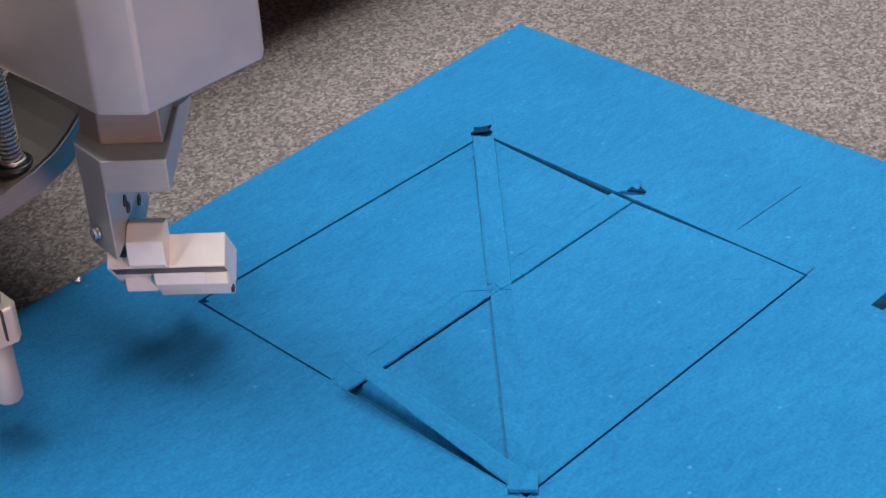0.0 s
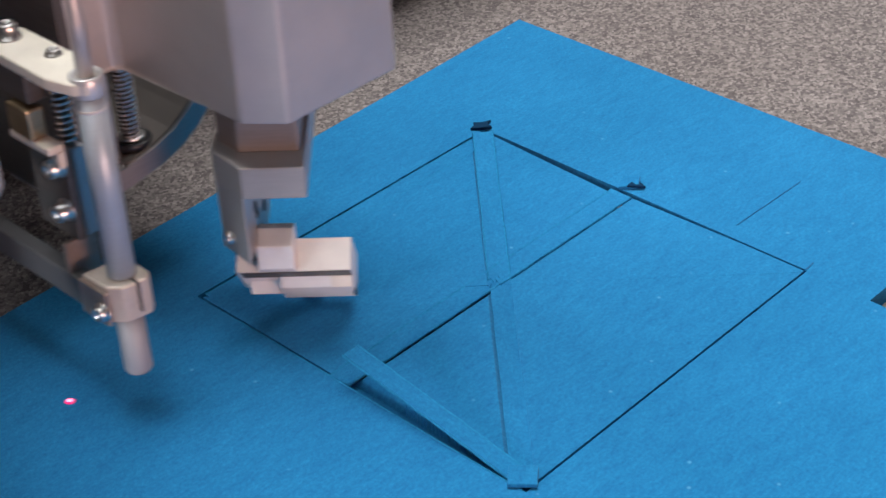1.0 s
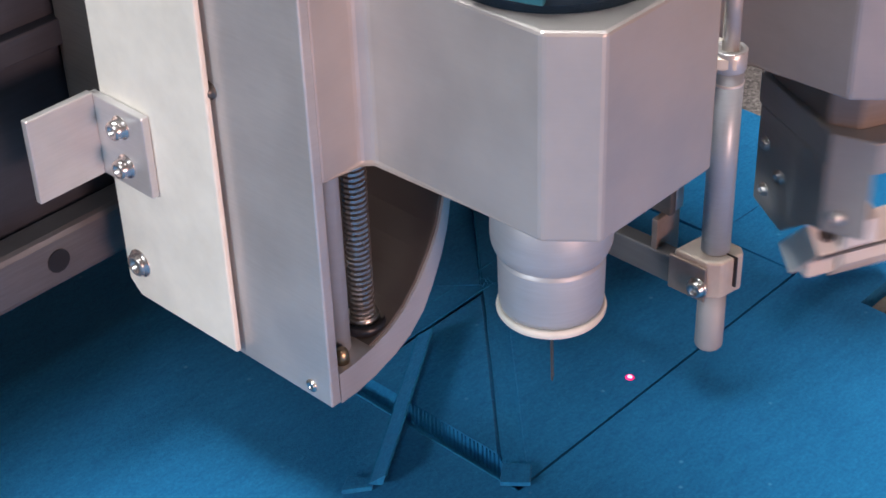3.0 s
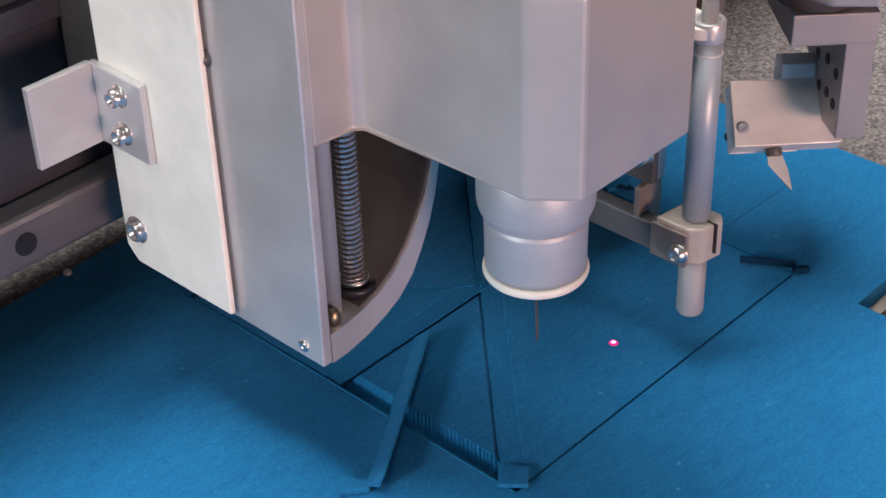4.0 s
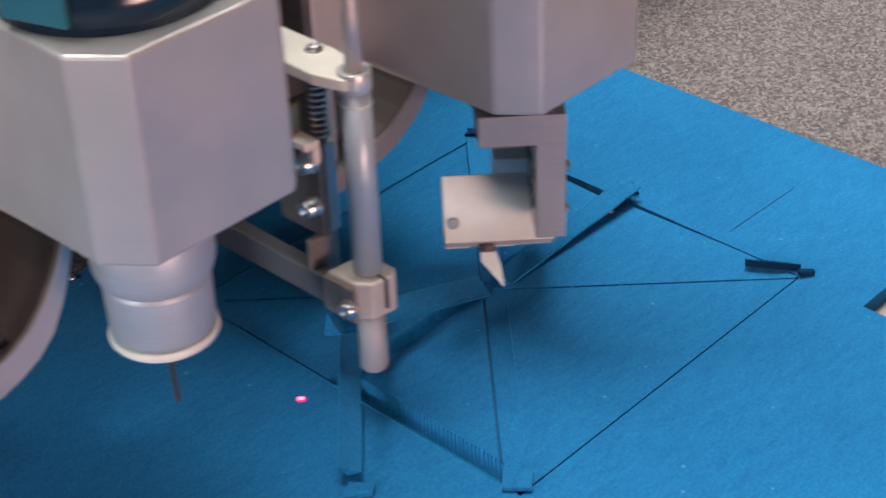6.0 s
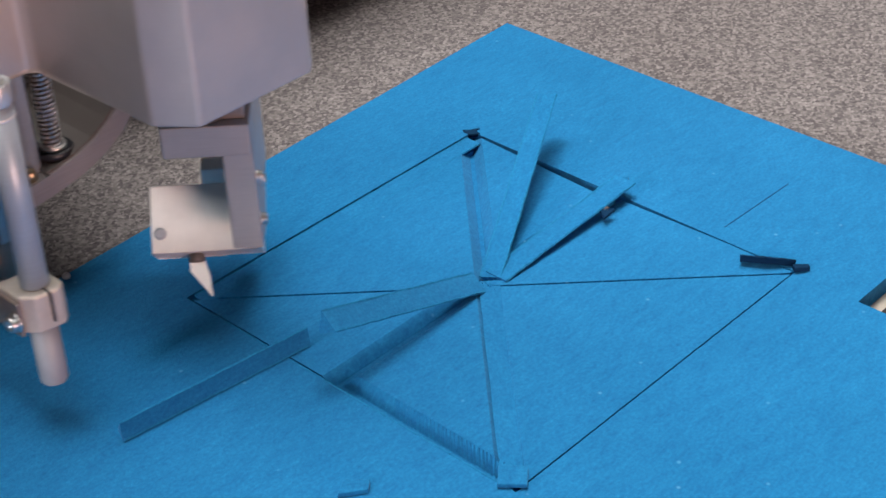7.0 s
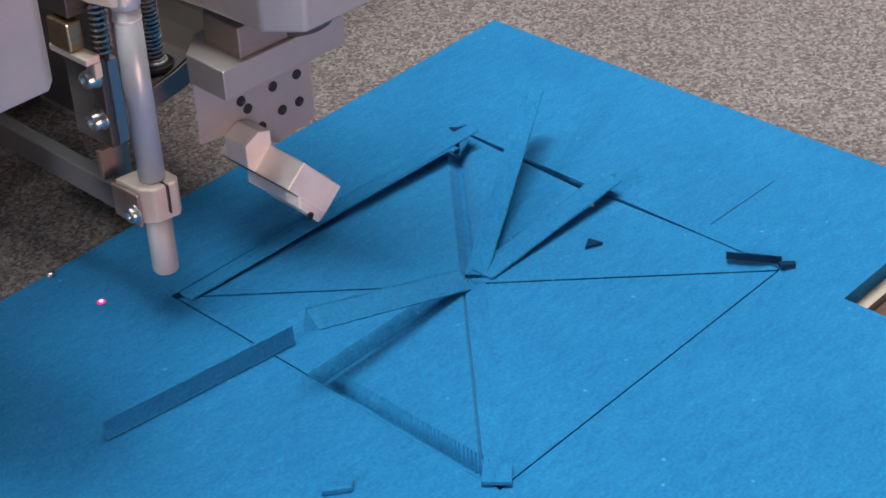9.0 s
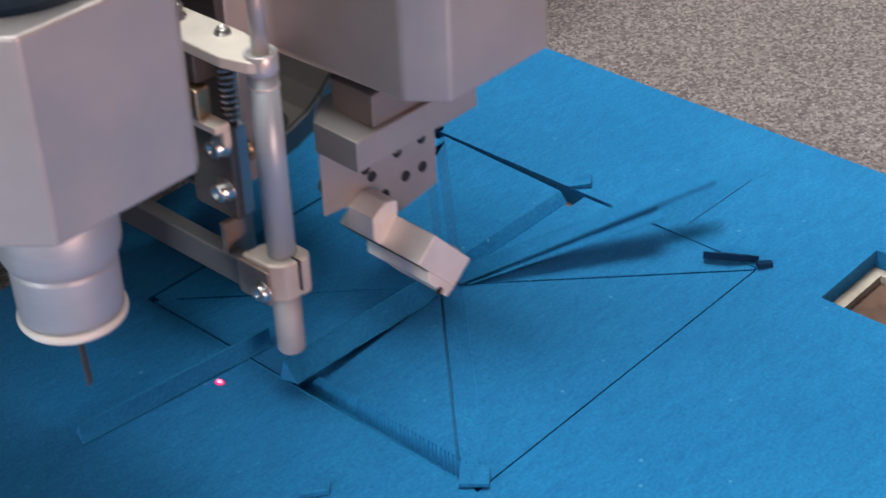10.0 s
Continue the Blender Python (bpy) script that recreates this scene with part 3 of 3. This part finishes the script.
    bolt(s, (0.0235, 0.0280, 0.1666), (0, 0, 1), 0.0042, 0.007)
    part("spring", helix(0.0040, 0.0029, 0.1272, 0.1555, 0.0008, 0.0250, -0.0005), SCREW, s, "coiled steel spring")
    part("spring_cap", lathe([(0.0052, 0.1552), (0.0052, 0.1608)], 20, 0.0250, -0.0005), ALU_DARK, s, "", True)
    part("spring_rod", lathe([(0.0022, 0.1245), (0.0022, 0.1600)], 14, 0.0250, -0.0005), STEEL_DARK, s, "", True)
    part("spring_seat", boxed(0.0110, 0.0189, -0.0060, 0.0220, 0.1270, 0.1305, 0.0006), PALE, s, "bright bent spring seat")
    part("seat_lip", boxed(0.0150, 0.0189, -0.0062, -0.0030, 0.1190, 0.1269, 0.0005), PALE, s)
    part("cylinder_block", boxed(0.0105, 0.0188, 0.0040, 0.0200, 0.1306, 0.1450, 0.001), BRASS, s, "brownish valve block")
    part("upper_block", boxed(0.0135, 0.0300, 0.0065, 0.0300, 0.1460, 0.1608, 0.0008), STEEL_DARK, s)
    return s


def laser_spot():
    ob = part("laser_spot", lathe([(0.0022, 0.0003), (0.0019, 0.0006), (0.0011, 0.0008)], 20), LASER_HALO, None, "", True)
    part("core", lathe([(0.0012, 0.0008), (0.0010, 0.0010), (0.0005, 0.0011)], 16), LASER, ob, "pale pink centre of the spot", True)
    tagged(ob, "small glowing pink-red laser spot on the felt", "laser spot")
    return ob


AX, AY = 0.1285, -0.0129


def bevel_unit():
    """The second head: its housing, and below it a bevel knife in a holder that turns."""
    u = thing("bevel_knife_unit", "silver machine head with a slanting knife in its holder", "knife head")
    poly = [(x + 0.200, y) for x, y in BLOCK]
    part("housing", prism(poly, 0.130, 0.215, 0.0015), ALU, u, "satin aluminium housing with bevelled corners")
    # this motor is also drawn tall to block overhead light
    part("motor_body", lathe([(0.0405, 0.2152), (0.0405, 0.62)], 48, AX - 0.008, AY - 0.006), BLACK, u, "", True)
    part("neck", lathe([(0.0300, 0.1225), (0.0320, 0.1235), (0.0320, 0.1298)], 48, AX - 0.004, AY - 0.004), STEEL, u, "turned neck ring", True)
    h = part("tool_holder", lathe([(0.0200, 0.1062), (0.0200, 0.1230)], 48), GUSSET, u, "turning holder with the bevel knife", True)
    h.matrix_basis = pose(AX, AY, 0)
    bar = [(-0.0580, -0.0168), (0.0205, -0.0150), (0.0205, 0.0252), (-0.0415, 0.0256), (-0.0580, 0.0113)]
    part("top_plate", prism(bar, 0.0899, 0.1058, 0.0007), LEG, h, "thick grey top plate")
    flange = [(-0.0445, -0.0138), (0.0150, -0.0130), (0.0150, 0.0232), (-0.0345, 0.0232), (-0.0445, 0.0130)]
    part("flange", prism(flange, 0.1059, 0.1222, 0.0008), FLANGE, h, "brownish flange between the plate and the neck")

    def along_y(outline, y0, y1, bevel=0.0006):
        return turned(prism(outline, y0, y1, bevel), Matrix(((1, 0, 0, 0), (0, 0, 1, 0), (0, 1, 0, 0), (0, 0, 0, 1))))
    # upright leg: its back corner is cut off like that of the plate above
    leg = [(-0.0560, 0.0897), (0.0180, 0.0897), (0.0180, 0.0380), (-0.0080, 0.0335), (-0.0300, 0.0520), (-0.0560, 0.0540)]
    bm = along_y(leg, 0.0114, 0.0254)
    for v in bm.verts:
        if v.co.y > 0.02 and v.co.x < -0.045:
            v.co.x += 0.0150
    part("leg_plate", bm, LEG, h, "upright plate with drilled holes")
    # slab at a slant of about 45 degrees; S runs down its length, N points out of its lower long face
    E1 = Vector((-0.0262, 0.0, 0.0477))
    S, N = Vector((0.674, 0.0, -0.739)), Vector((-0.739, 0.0, -0.674))

    def sec(*pairs):
        return [((E1 + S * a + N * b).x, (E1 + S * a + N * b).z) for a, b in pairs]
    part("knife_wedge", along_y(sec((0, 0), (0.0335, 0), (0.0335, 0.0158), (0, 0.0158)), -0.0313, 0.0225), WHITE, h, "pale blasted slab that holds the knife at a slant")
    part("rear_block", along_y([(-0.0417, 0.0410), (-0.0417, 0.0535), (-0.0325, 0.0580), (-0.0255, 0.0560), (-0.0255, 0.0485), (-0.0362, 0.0352)], -0.0058, 0.0112), WHITE, h, "pale end block against the slab")
    # dark strip added to paint the shade in the gap above the clamp bar
    part("seam_shade_strip", along_y(sec((0.0005, 0.0159), (0.0095, 0.0159), (0.0095, 0.0163), (0.0005, 0.0163)), -0.0309, 0.0200, 0.0), STEEL_DARK, h, "dark strip that paints the shaded gap under the slab")
    part("clamp_bar", along_y([(-0.0311, 0.0296), (-0.0311, 0.0226), (-0.0200, 0.0088), (-0.0150, 0.0120)], -0.0310, 0.0034), WHITE, h, "pale clamp bar under the slab")
    # reflection on the bar's end, drawn as a thin pale plate
    part("clamp_glint", along_y([(-0.0317, 0.0292), (-0.0317, 0.0228), (-0.0305, 0.0228), (-0.0305, 0.0292)], -0.0306, -0.0205, 0.0003), PALE, h, "pale plate that paints a reflection on the clamp bar")
    part("clamp_end", boxed(-0.0247, -0.0120, 0.0035, 0.0188, 0.0145, 0.0236, 0.0008), WHITE, h)
    bolt(h, E1 - S * 0.0001 + N * 0.0070 + Vector((0, 0.0150, 0)), -S, 0.0030, 0.0008, STEEL_DARK, "set_screw")
    bolt(h, E1 + S * 0.0238 + Vector((0, -0.0268, 0)) - N * 0.0001, -N, 0.0024, 0.0008, STEEL, "face_screw")
    bolt(h, E1 + S * 0.024 + N * 0.021 + Vector((0, -0.0312, 0)), (0, -1, 0), 0.0016, 0.0006, BLACK, "end_screw")
    for x, z in ((0.010, 0.0725), (-0.004, 0.0620), (0.0085, 0.0480)):
        bolt(h, (x, 0.0256, z), (0, 1, 0), 0.0026, 0.0024, BRIGHT, "screw")
    bolt(h, (-0.0470, 0.0212, 0.0630), (-0.655, 0.756, 0), 0.0026, 0.0022, BRIGHT, "screw")
    for x, z in ((-0.0290, 0.0677), (-0.0253, 0.0619), (-0.0081, 0.0675), (-0.0034, 0.0519), (0.0081, 0.0680), (0.0082, 0.0520), (-0.0177, 0.0481)):
        bolt(h, (x, 0.0113, z), (0, -1, 0), 0.0022, 0.0005, BLACK, "screw_hole")
    # blade: a slim pointed sheet that leaves the slab along its length
    root = E1 + S * 0.0335 + N * 0.0079
    bm = bmesh.new()
    for t in (-0.0005, 0.0005):
        bm.faces.new([bm.verts.new(root + S * a + N * t + Vector((0, y, 0))) for a, y in ((0.0020, -0.0138), (0.0020, -0.0070), (0.0110, -0.0042), (0.0215, -0.0030), (0.0205, -0.0042), (0.0085, -0.0138))])
    bmesh.ops.bridge_loops(bm, edges=list(bm.edges))
    part("blade", bm, BLADE, h, "bright pointed bevel blade")
    shank = turned(lathe([(0.0040, -0.0005), (0.0040, 0.0035), (0.0030, 0.0042)], 20), Matrix.Translation(root + Vector((0, -0.0105, 0))) @ S.to_track_quat("Z", "Y").to_matrix().to_4x4())
    part("blade_shank", shank, GUSSET, h, "", True)
    return u, h


def laid(a, b, roll=0):
    """The pose of a strip whose own end lies at a and which runs toward b."""
    a, b = Vector(a), Vector(b)
    x = (b - a).normalized()
    y = Vector((0, 0, 1)).cross(x).normalized()
    m = Matrix((x, y, x.cross(y))).transposed().to_4x4()
    return Matrix.Translation(a) @ m @ pose(0, 0, 0, roll)


def edge_pin():
    ob = part("pin", lathe([(0.0022, 0.0), (0.0022, 0.0012), (0.0012, 0.0022)], 14), BRIGHT, None, "", True)
    ob.matrix_basis = pose(-0.132, 0.167, 0.0001)
    tagged(ob, "small bright pin at the edge of the felt", "pin")


hall()
table()
edge_pin()
SHEET = felt_sheet()
knife_marks(SHEET)
hole_lining()
frayed_tuft((0.0, 0.001, 0.0), 0.0060, 24, 11, "torn blue felt fibres at the crossing of the cuts")
frayed_tuft((-0.1035, 0.1060, 0.0), 0.0050, 14, 12, "torn blue felt fibres at the cut corner")
PANELS = inner_panels(SHEET)
scratch_line()
GANTRY = gantry()
CARRIAGE = carriage()
KNIFE = knife_unit()
SENSOR = sensor_unit()
SPOT = laser_spot()
BEVEL, HOLDER = bevel_unit()
EDGE_STRIP = felt_strip(0.102, 0.0105, 0.0032, "blue felt strip cut from the front edge, thrown aside", 1)
MID_LEFT = felt_strip(0.104, 0.0125, 0.0085, "blue felt strip of the middle cut, lifting at its end", 2)
MID_RIGHT = felt_strip(0.103, 0.0136, 0.0042, "blue felt strip of the middle cut, lifting at the far edge", 3)
DIAGONAL = felt_strip(0.140, 0.0118, 0.0060, "blue felt strip of the diagonal cut, standing up from the crossing", 4)
FRONT_DIAGONAL = felt_strip(0.141, 0.0105, 0.0048, "blue felt strip lying in the front diagonal cut", 5, frayed=False)
BACK_STRIP = felt_strip(0.200, 0.0108, 0.0020, "blue felt strip along the back edge, lifting at its corner", 6)
CORNER_STRIP = felt_strip(0.027, 0.0100, 0.0034, "short felt strip curled up at the cut corner, shade painted navy", 7, 0.45, SHADED_FELT)
TRIANGLE = felt_scrap([(-0.0048, -0.0022), (0.0055, -0.0030), (0.0005, 0.0034)], 0.0018, "small triangular felt scrap, its shade painted navy", SHADED_FELT)
FOOT_SCRAP = felt_scrap([(-0.007, -0.004), (0.006, -0.003), (0.007, 0.003), (-0.004, 0.005)], 0.0025, "small felt scrap lying on the sheet")
CORNER_SCRAP = felt_scrap([(-0.0062, -0.0066), (0.0064, -0.0062), (0.0066, 0.0065), (-0.0064, 0.0062)], 0.0021, "square felt corner piece standing a little proud")
CORNER_SCRAP.matrix_basis = pose(-0.0988, -0.1022, 0.0006, -2, 3, 37)
BACK_SCRAP = felt_scrap([(-0.0065, -0.001), (-0.001, -0.0022), (0.006, -0.0032), (0.0035, 0.0003), (0.0065, 0.003), (0.0005, 0.0018), (-0.004, 0.0042), (-0.003, 0.001)], 0.0022, "torn felt scrap at the corner of the cut, its shade painted navy", SHADED_FELT)

NOTCH_SCRAP = felt_scrap([(-0.007, -0.003), (0.004, -0.005), (0.007, 0.002), (-0.002, 0.004)], 0.003, "frayed blue felt scrap at the end of the middle cut")
NOTCH_SCRAP.matrix_basis = pose(0.1125, 0.0075, 0.0008, 14, -8, -35)
CORNER_TAIL = felt_scrap([(-0.004, -0.002), (0.004, -0.0025), (0.005, 0.001), (-0.003, 0.003)], 0.0025, "torn felt scrap beside the cut corner, its shade painted navy", SHADED_FELT)

# carriage path over the sheet: seconds, x, y
HEAD = [(0, -0.243, 0.118), (0.25, -0.240, 0.121), (0.5, -0.2318, 0.1291), (0.6, -0.229, 0.126), (0.7, -0.223, 0.119), (0.8, -0.2145, 0.1085), (1.0, -0.1947, 0.0876), (1.5, -0.146, 0.0373), (2.0, -0.0998, -0.0124),
        (2.5, -0.0512, -0.0603), (2.7, -0.0313, -0.0805), (3.0, -0.014, -0.097), (3.4, -0.020, -0.100), (3.7, -0.021, -0.097), (3.8, -0.0164, -0.0918), (3.9, 0.0028, -0.0757), (4.05, 0.0030, -0.0757),
        (4.2, -0.003, -0.081), (4.5, -0.0109, -0.0888), (4.8, -0.0185, -0.0925), (5.0, -0.0243, -0.0875), (5.5, -0.073, -0.0391), (6.0, -0.1212, 0.0083), (6.2, -0.1408, 0.0287), (6.7, -0.190, 0.079),
        (7.1, -0.228, 0.112), (7.3, -0.2346, 0.1146), (7.5, -0.2286, 0.1236), (7.8, -0.219, 0.135), (8.0, -0.2156, 0.1367), (8.1, -0.205, 0.135), (8.2, -0.1698, 0.1311), (8.35, -0.158, 0.1295), (8.5, -0.1499, 0.1294),
        (9.0, -0.1296, 0.1289), (9.2, -0.1270, 0.1245), (9.5, -0.1263, 0.101), (9.8, -0.1252, 0.0594), (10.0, -0.1247, 0.0295)]
# height of the second head above its cutting height: seconds, metres
LIFT = [(0, 0.016), (0.25, 0.010), (0.5, -0.0012), (2.7, -0.0013), (3.0, -0.001), (3.3, 0.030), (3.8, 0.0305), (4.0, 0.030), (4.2, 0.0245), (4.5, 0.0104), (4.8, 0.003), (5.0, 0.0013), (6.2, 0.0016), (7.1, 0.002), (7.3, 0.0063), (7.45, 0.0145), (7.6, 0.0222), (7.8, 0.028), (8.0, 0.031), (8.2, 0.030), (8.5, 0.0230), (8.8, 0.008), (9.0, 0.0017), (9.5, -0.002), (10, -0.001)]
# turn of the knife holder: seconds, degrees
TURN = [(0, 43), (2.9, 43), (3.1, 104), (3.3, 165), (3.5, 225.6), (7.95, 225.6), (8.02, 290), (8.09, 358), (10, 358)]


def at(rows, t):
    for (t0, v0), (t1, v1) in zip(rows, rows[1:]):
        if t0 <= t <= t1:
            return v0 + (v1 - v0) * (t - t0) / (t1 - t0)
    return rows[-1][1]


def motions():
    head = [(t, pose(x, y, 0)) for t, x, y in HEAD]
    for ob in (CARRIAGE, KNIFE, SENSOR, SPOT):
        walk(ob, head)
    walk(GANTRY, [(t, pose(0, y, 0)) for t, x, y in HEAD])
    hx, hy = [(t, x) for t, x, y in HEAD], [(t, y) for t, x, y in HEAD]
    times = sorted({t for t, x, y in HEAD} | {t for t, z in LIFT})
    walk(BEVEL, [(t, pose(at(hx, t), at(hy, t), at(LIFT, t))) for t in times])
    walk(HOLDER, [(t, pose(AX, AY, 0, 0, 0, a)) for t, a in TURN])
    # felt pieces
    walk(EDGE_STRIP, [(0, laid((-0.0985, -0.0990, 0.001), (-0.0985, 0.0030, 0.0165))), (1.65, laid((-0.0985, -0.0990, 0.001), (-0.0985, 0.0030, 0.0165))),
                      (2.0, laid((-0.100, -0.099, 0.004), (-0.0655, -0.020, 0.012))), (2.2, laid((-0.118, -0.088, 0.012), (-0.066, -0.010, 0.014))), (2.4, laid((-0.1428, -0.0632, 0.0055), (-0.0668, -0.0152, 0.0068), -38)), (5.7, laid((-0.1428, -0.0632, 0.0055), (-0.0668, -0.0152, 0.0068), -38)),
                      (6.0, laid((-0.1457, -0.0494, 0.008), (-0.0830, 0.0150, 0.010), 20)), (6.25, laid((-0.1800, -0.0205, 0.008), (-0.105, 0.0200, 0.012), 10)), (6.8, laid((-0.1922, 0.0434, 0.0056), (-0.0890, 0.0312, 0.0056), 84)),
                      (10, laid((-0.1922, 0.0434, 0.0056), (-0.0890, 0.0312, 0.0056), 84))])
    flat = laid((-0.0005, 0.0058, -0.0003), (-0.104, 0.0058, -0.0003))
    lift = laid((-0.004, 0.0025, 0.003), (-0.096, 0.0025, 0.0330), -30)
    walk(MID_LEFT, [(0, flat), (5.6, flat), (5.95, lift), (9.72, lift), (9.92, laid((-0.004, 0.0025, 0.003), (-0.098, -0.0005, 0.0105), -45)), (10, laid((-0.004, 0.0025, 0.003), (-0.098, -0.0005, 0.0105), -45))])
    flat = laid((0.0006, 0.0058, -0.0003), (0.104, 0.0058, -0.0003))
    lift = laid((0.0075, 0.0012, 0.001), (0.1100, 0.0008, 0.0085), -2)
    walk(MID_RIGHT, [(0, flat), (5.5, flat), (5.9, lift), (9.7, lift), (9.8, laid((0.0075, 0.0012, 0.001), (0.1080, -0.0130, 0.0095))), (9.9, laid((0.008, 0.0, 0.001), (0.0985, -0.0350, 0.018))), (10, laid((0.008, -0.002, 0.001), (0.0915, -0.0570, 0.019)))])
    flat = laid((0.0022, 0.0016, -0.0004), (HX - 0.0026, HY - 0.0034, 0.0032))
    lift = laid((0.006, 0.004, 0.0), (0.1166, 0.0633, 0.0265), -8)
    walk(DIAGONAL, [(0, flat), (6.2, flat), (6.7, lift), (9.55, lift), (9.6, laid((0.004, 0.002, 0.002), (0.115, 0.052, 0.030))), (9.8, laid((0.004, 0.002, 0.002), (0.118, 0.018, 0.045))), (9.9, laid((0.004, 0.001, 0.002), (0.1284, -0.0314, 0.030))), (10, laid((0.004, 0.0, 0.002), (0.1218, -0.0646, 0.028)))])
    laidin = laid((0.0035, 0.0025, -0.0004), (-HX + 0.0005, -HY - 0.0005, -0.0004))
    walk(FRONT_DIAGONAL, [(0, laidin), (10, laidin)])
    flat = laid((-0.100, 0.1000, -0.0003), (0.1, 0.1000, -0.0003))
    lift = laid((-0.100, 0.1002, 0.0006), (0.098, 0.0905, 0.0095), -6)
    walk(BACK_STRIP, [(0, flat), (6.5, flat), (7.0, flat), (7.45, lift), (9.1, lift), (9.4, flat), (10, flat)])
    flat = laid((0.078, -0.0835, 0.0), (0.102, -0.1035, 0.0))
    lift = laid((0.1115, -0.1045, 0.003), (0.0930, -0.0815, 0.0055), 30)
    low = laid((0.1000, -0.1025, -0.0045), (0.0780, -0.0830, -0.0045))
    a, b = pose(0.1050, 0.1075, -0.0019, 4, -6, -40), pose(0.1060, 0.1085, 0.0005, 8, -8, -40)
    walk(BACK_SCRAP, [(0, b), (6.3, b), (6.9, a), (9.05, a), (9.25, b), (10, b)])
    tail = pose(0.1085, -0.1095, 0.0004, -10, 6, -30)
    walk(CORNER_TAIL, [(0, pose(0.0975, -0.1000, -0.0047, 0, 0, -30)), (2.8, pose(0.0975, -0.1000, -0.0047, 0, 0, -30)), (3.5, tail), (10, tail)])
    walk(CORNER_STRIP, [(0, low), (2.8, low), (3.5, lift), (10, lift)])
    a, b = pose(0.1125, 0.0035, 0.0014, 8, 4, -47), pose(0.0625, -0.0235, 0.0005, 6, 0, -20)
    walk(TRIANGLE, [(0, a), (6.3, a), (7.0, pose(0.082, -0.008, 0.004, 5, 0, 10)), (7.35, b), (10, b)])
    a, b = pose(-0.099, -0.088, -0.0065, 0, 0, 80), pose(-0.1475, -0.056, 0.0002, 0, 0, -42)
    walk(FOOT_SCRAP, [(0, a), (2.05, a), (2.4, b), (10, b)])
    # panels: the second diagonal opens as it is cut
    for i, (t0, t1, dx, dy) in enumerate(((2.8, 3.5, -0.0002, -0.0017), (0, 0, 0, 0), (0, 0, 0, 0), (5.3, 5.9, 0.0004, 0.0004), (5.3, 5.9, -0.0005, -0.0004), (0, 0, 0, 0))):
        if t1:
            walk(PANELS[i], [(0, pose(0, 0, 0)), (t0, pose(0, 0, 0)), (t1, pose(dx, dy, 0)), (10, pose(dx, dy, 0))])


motions()
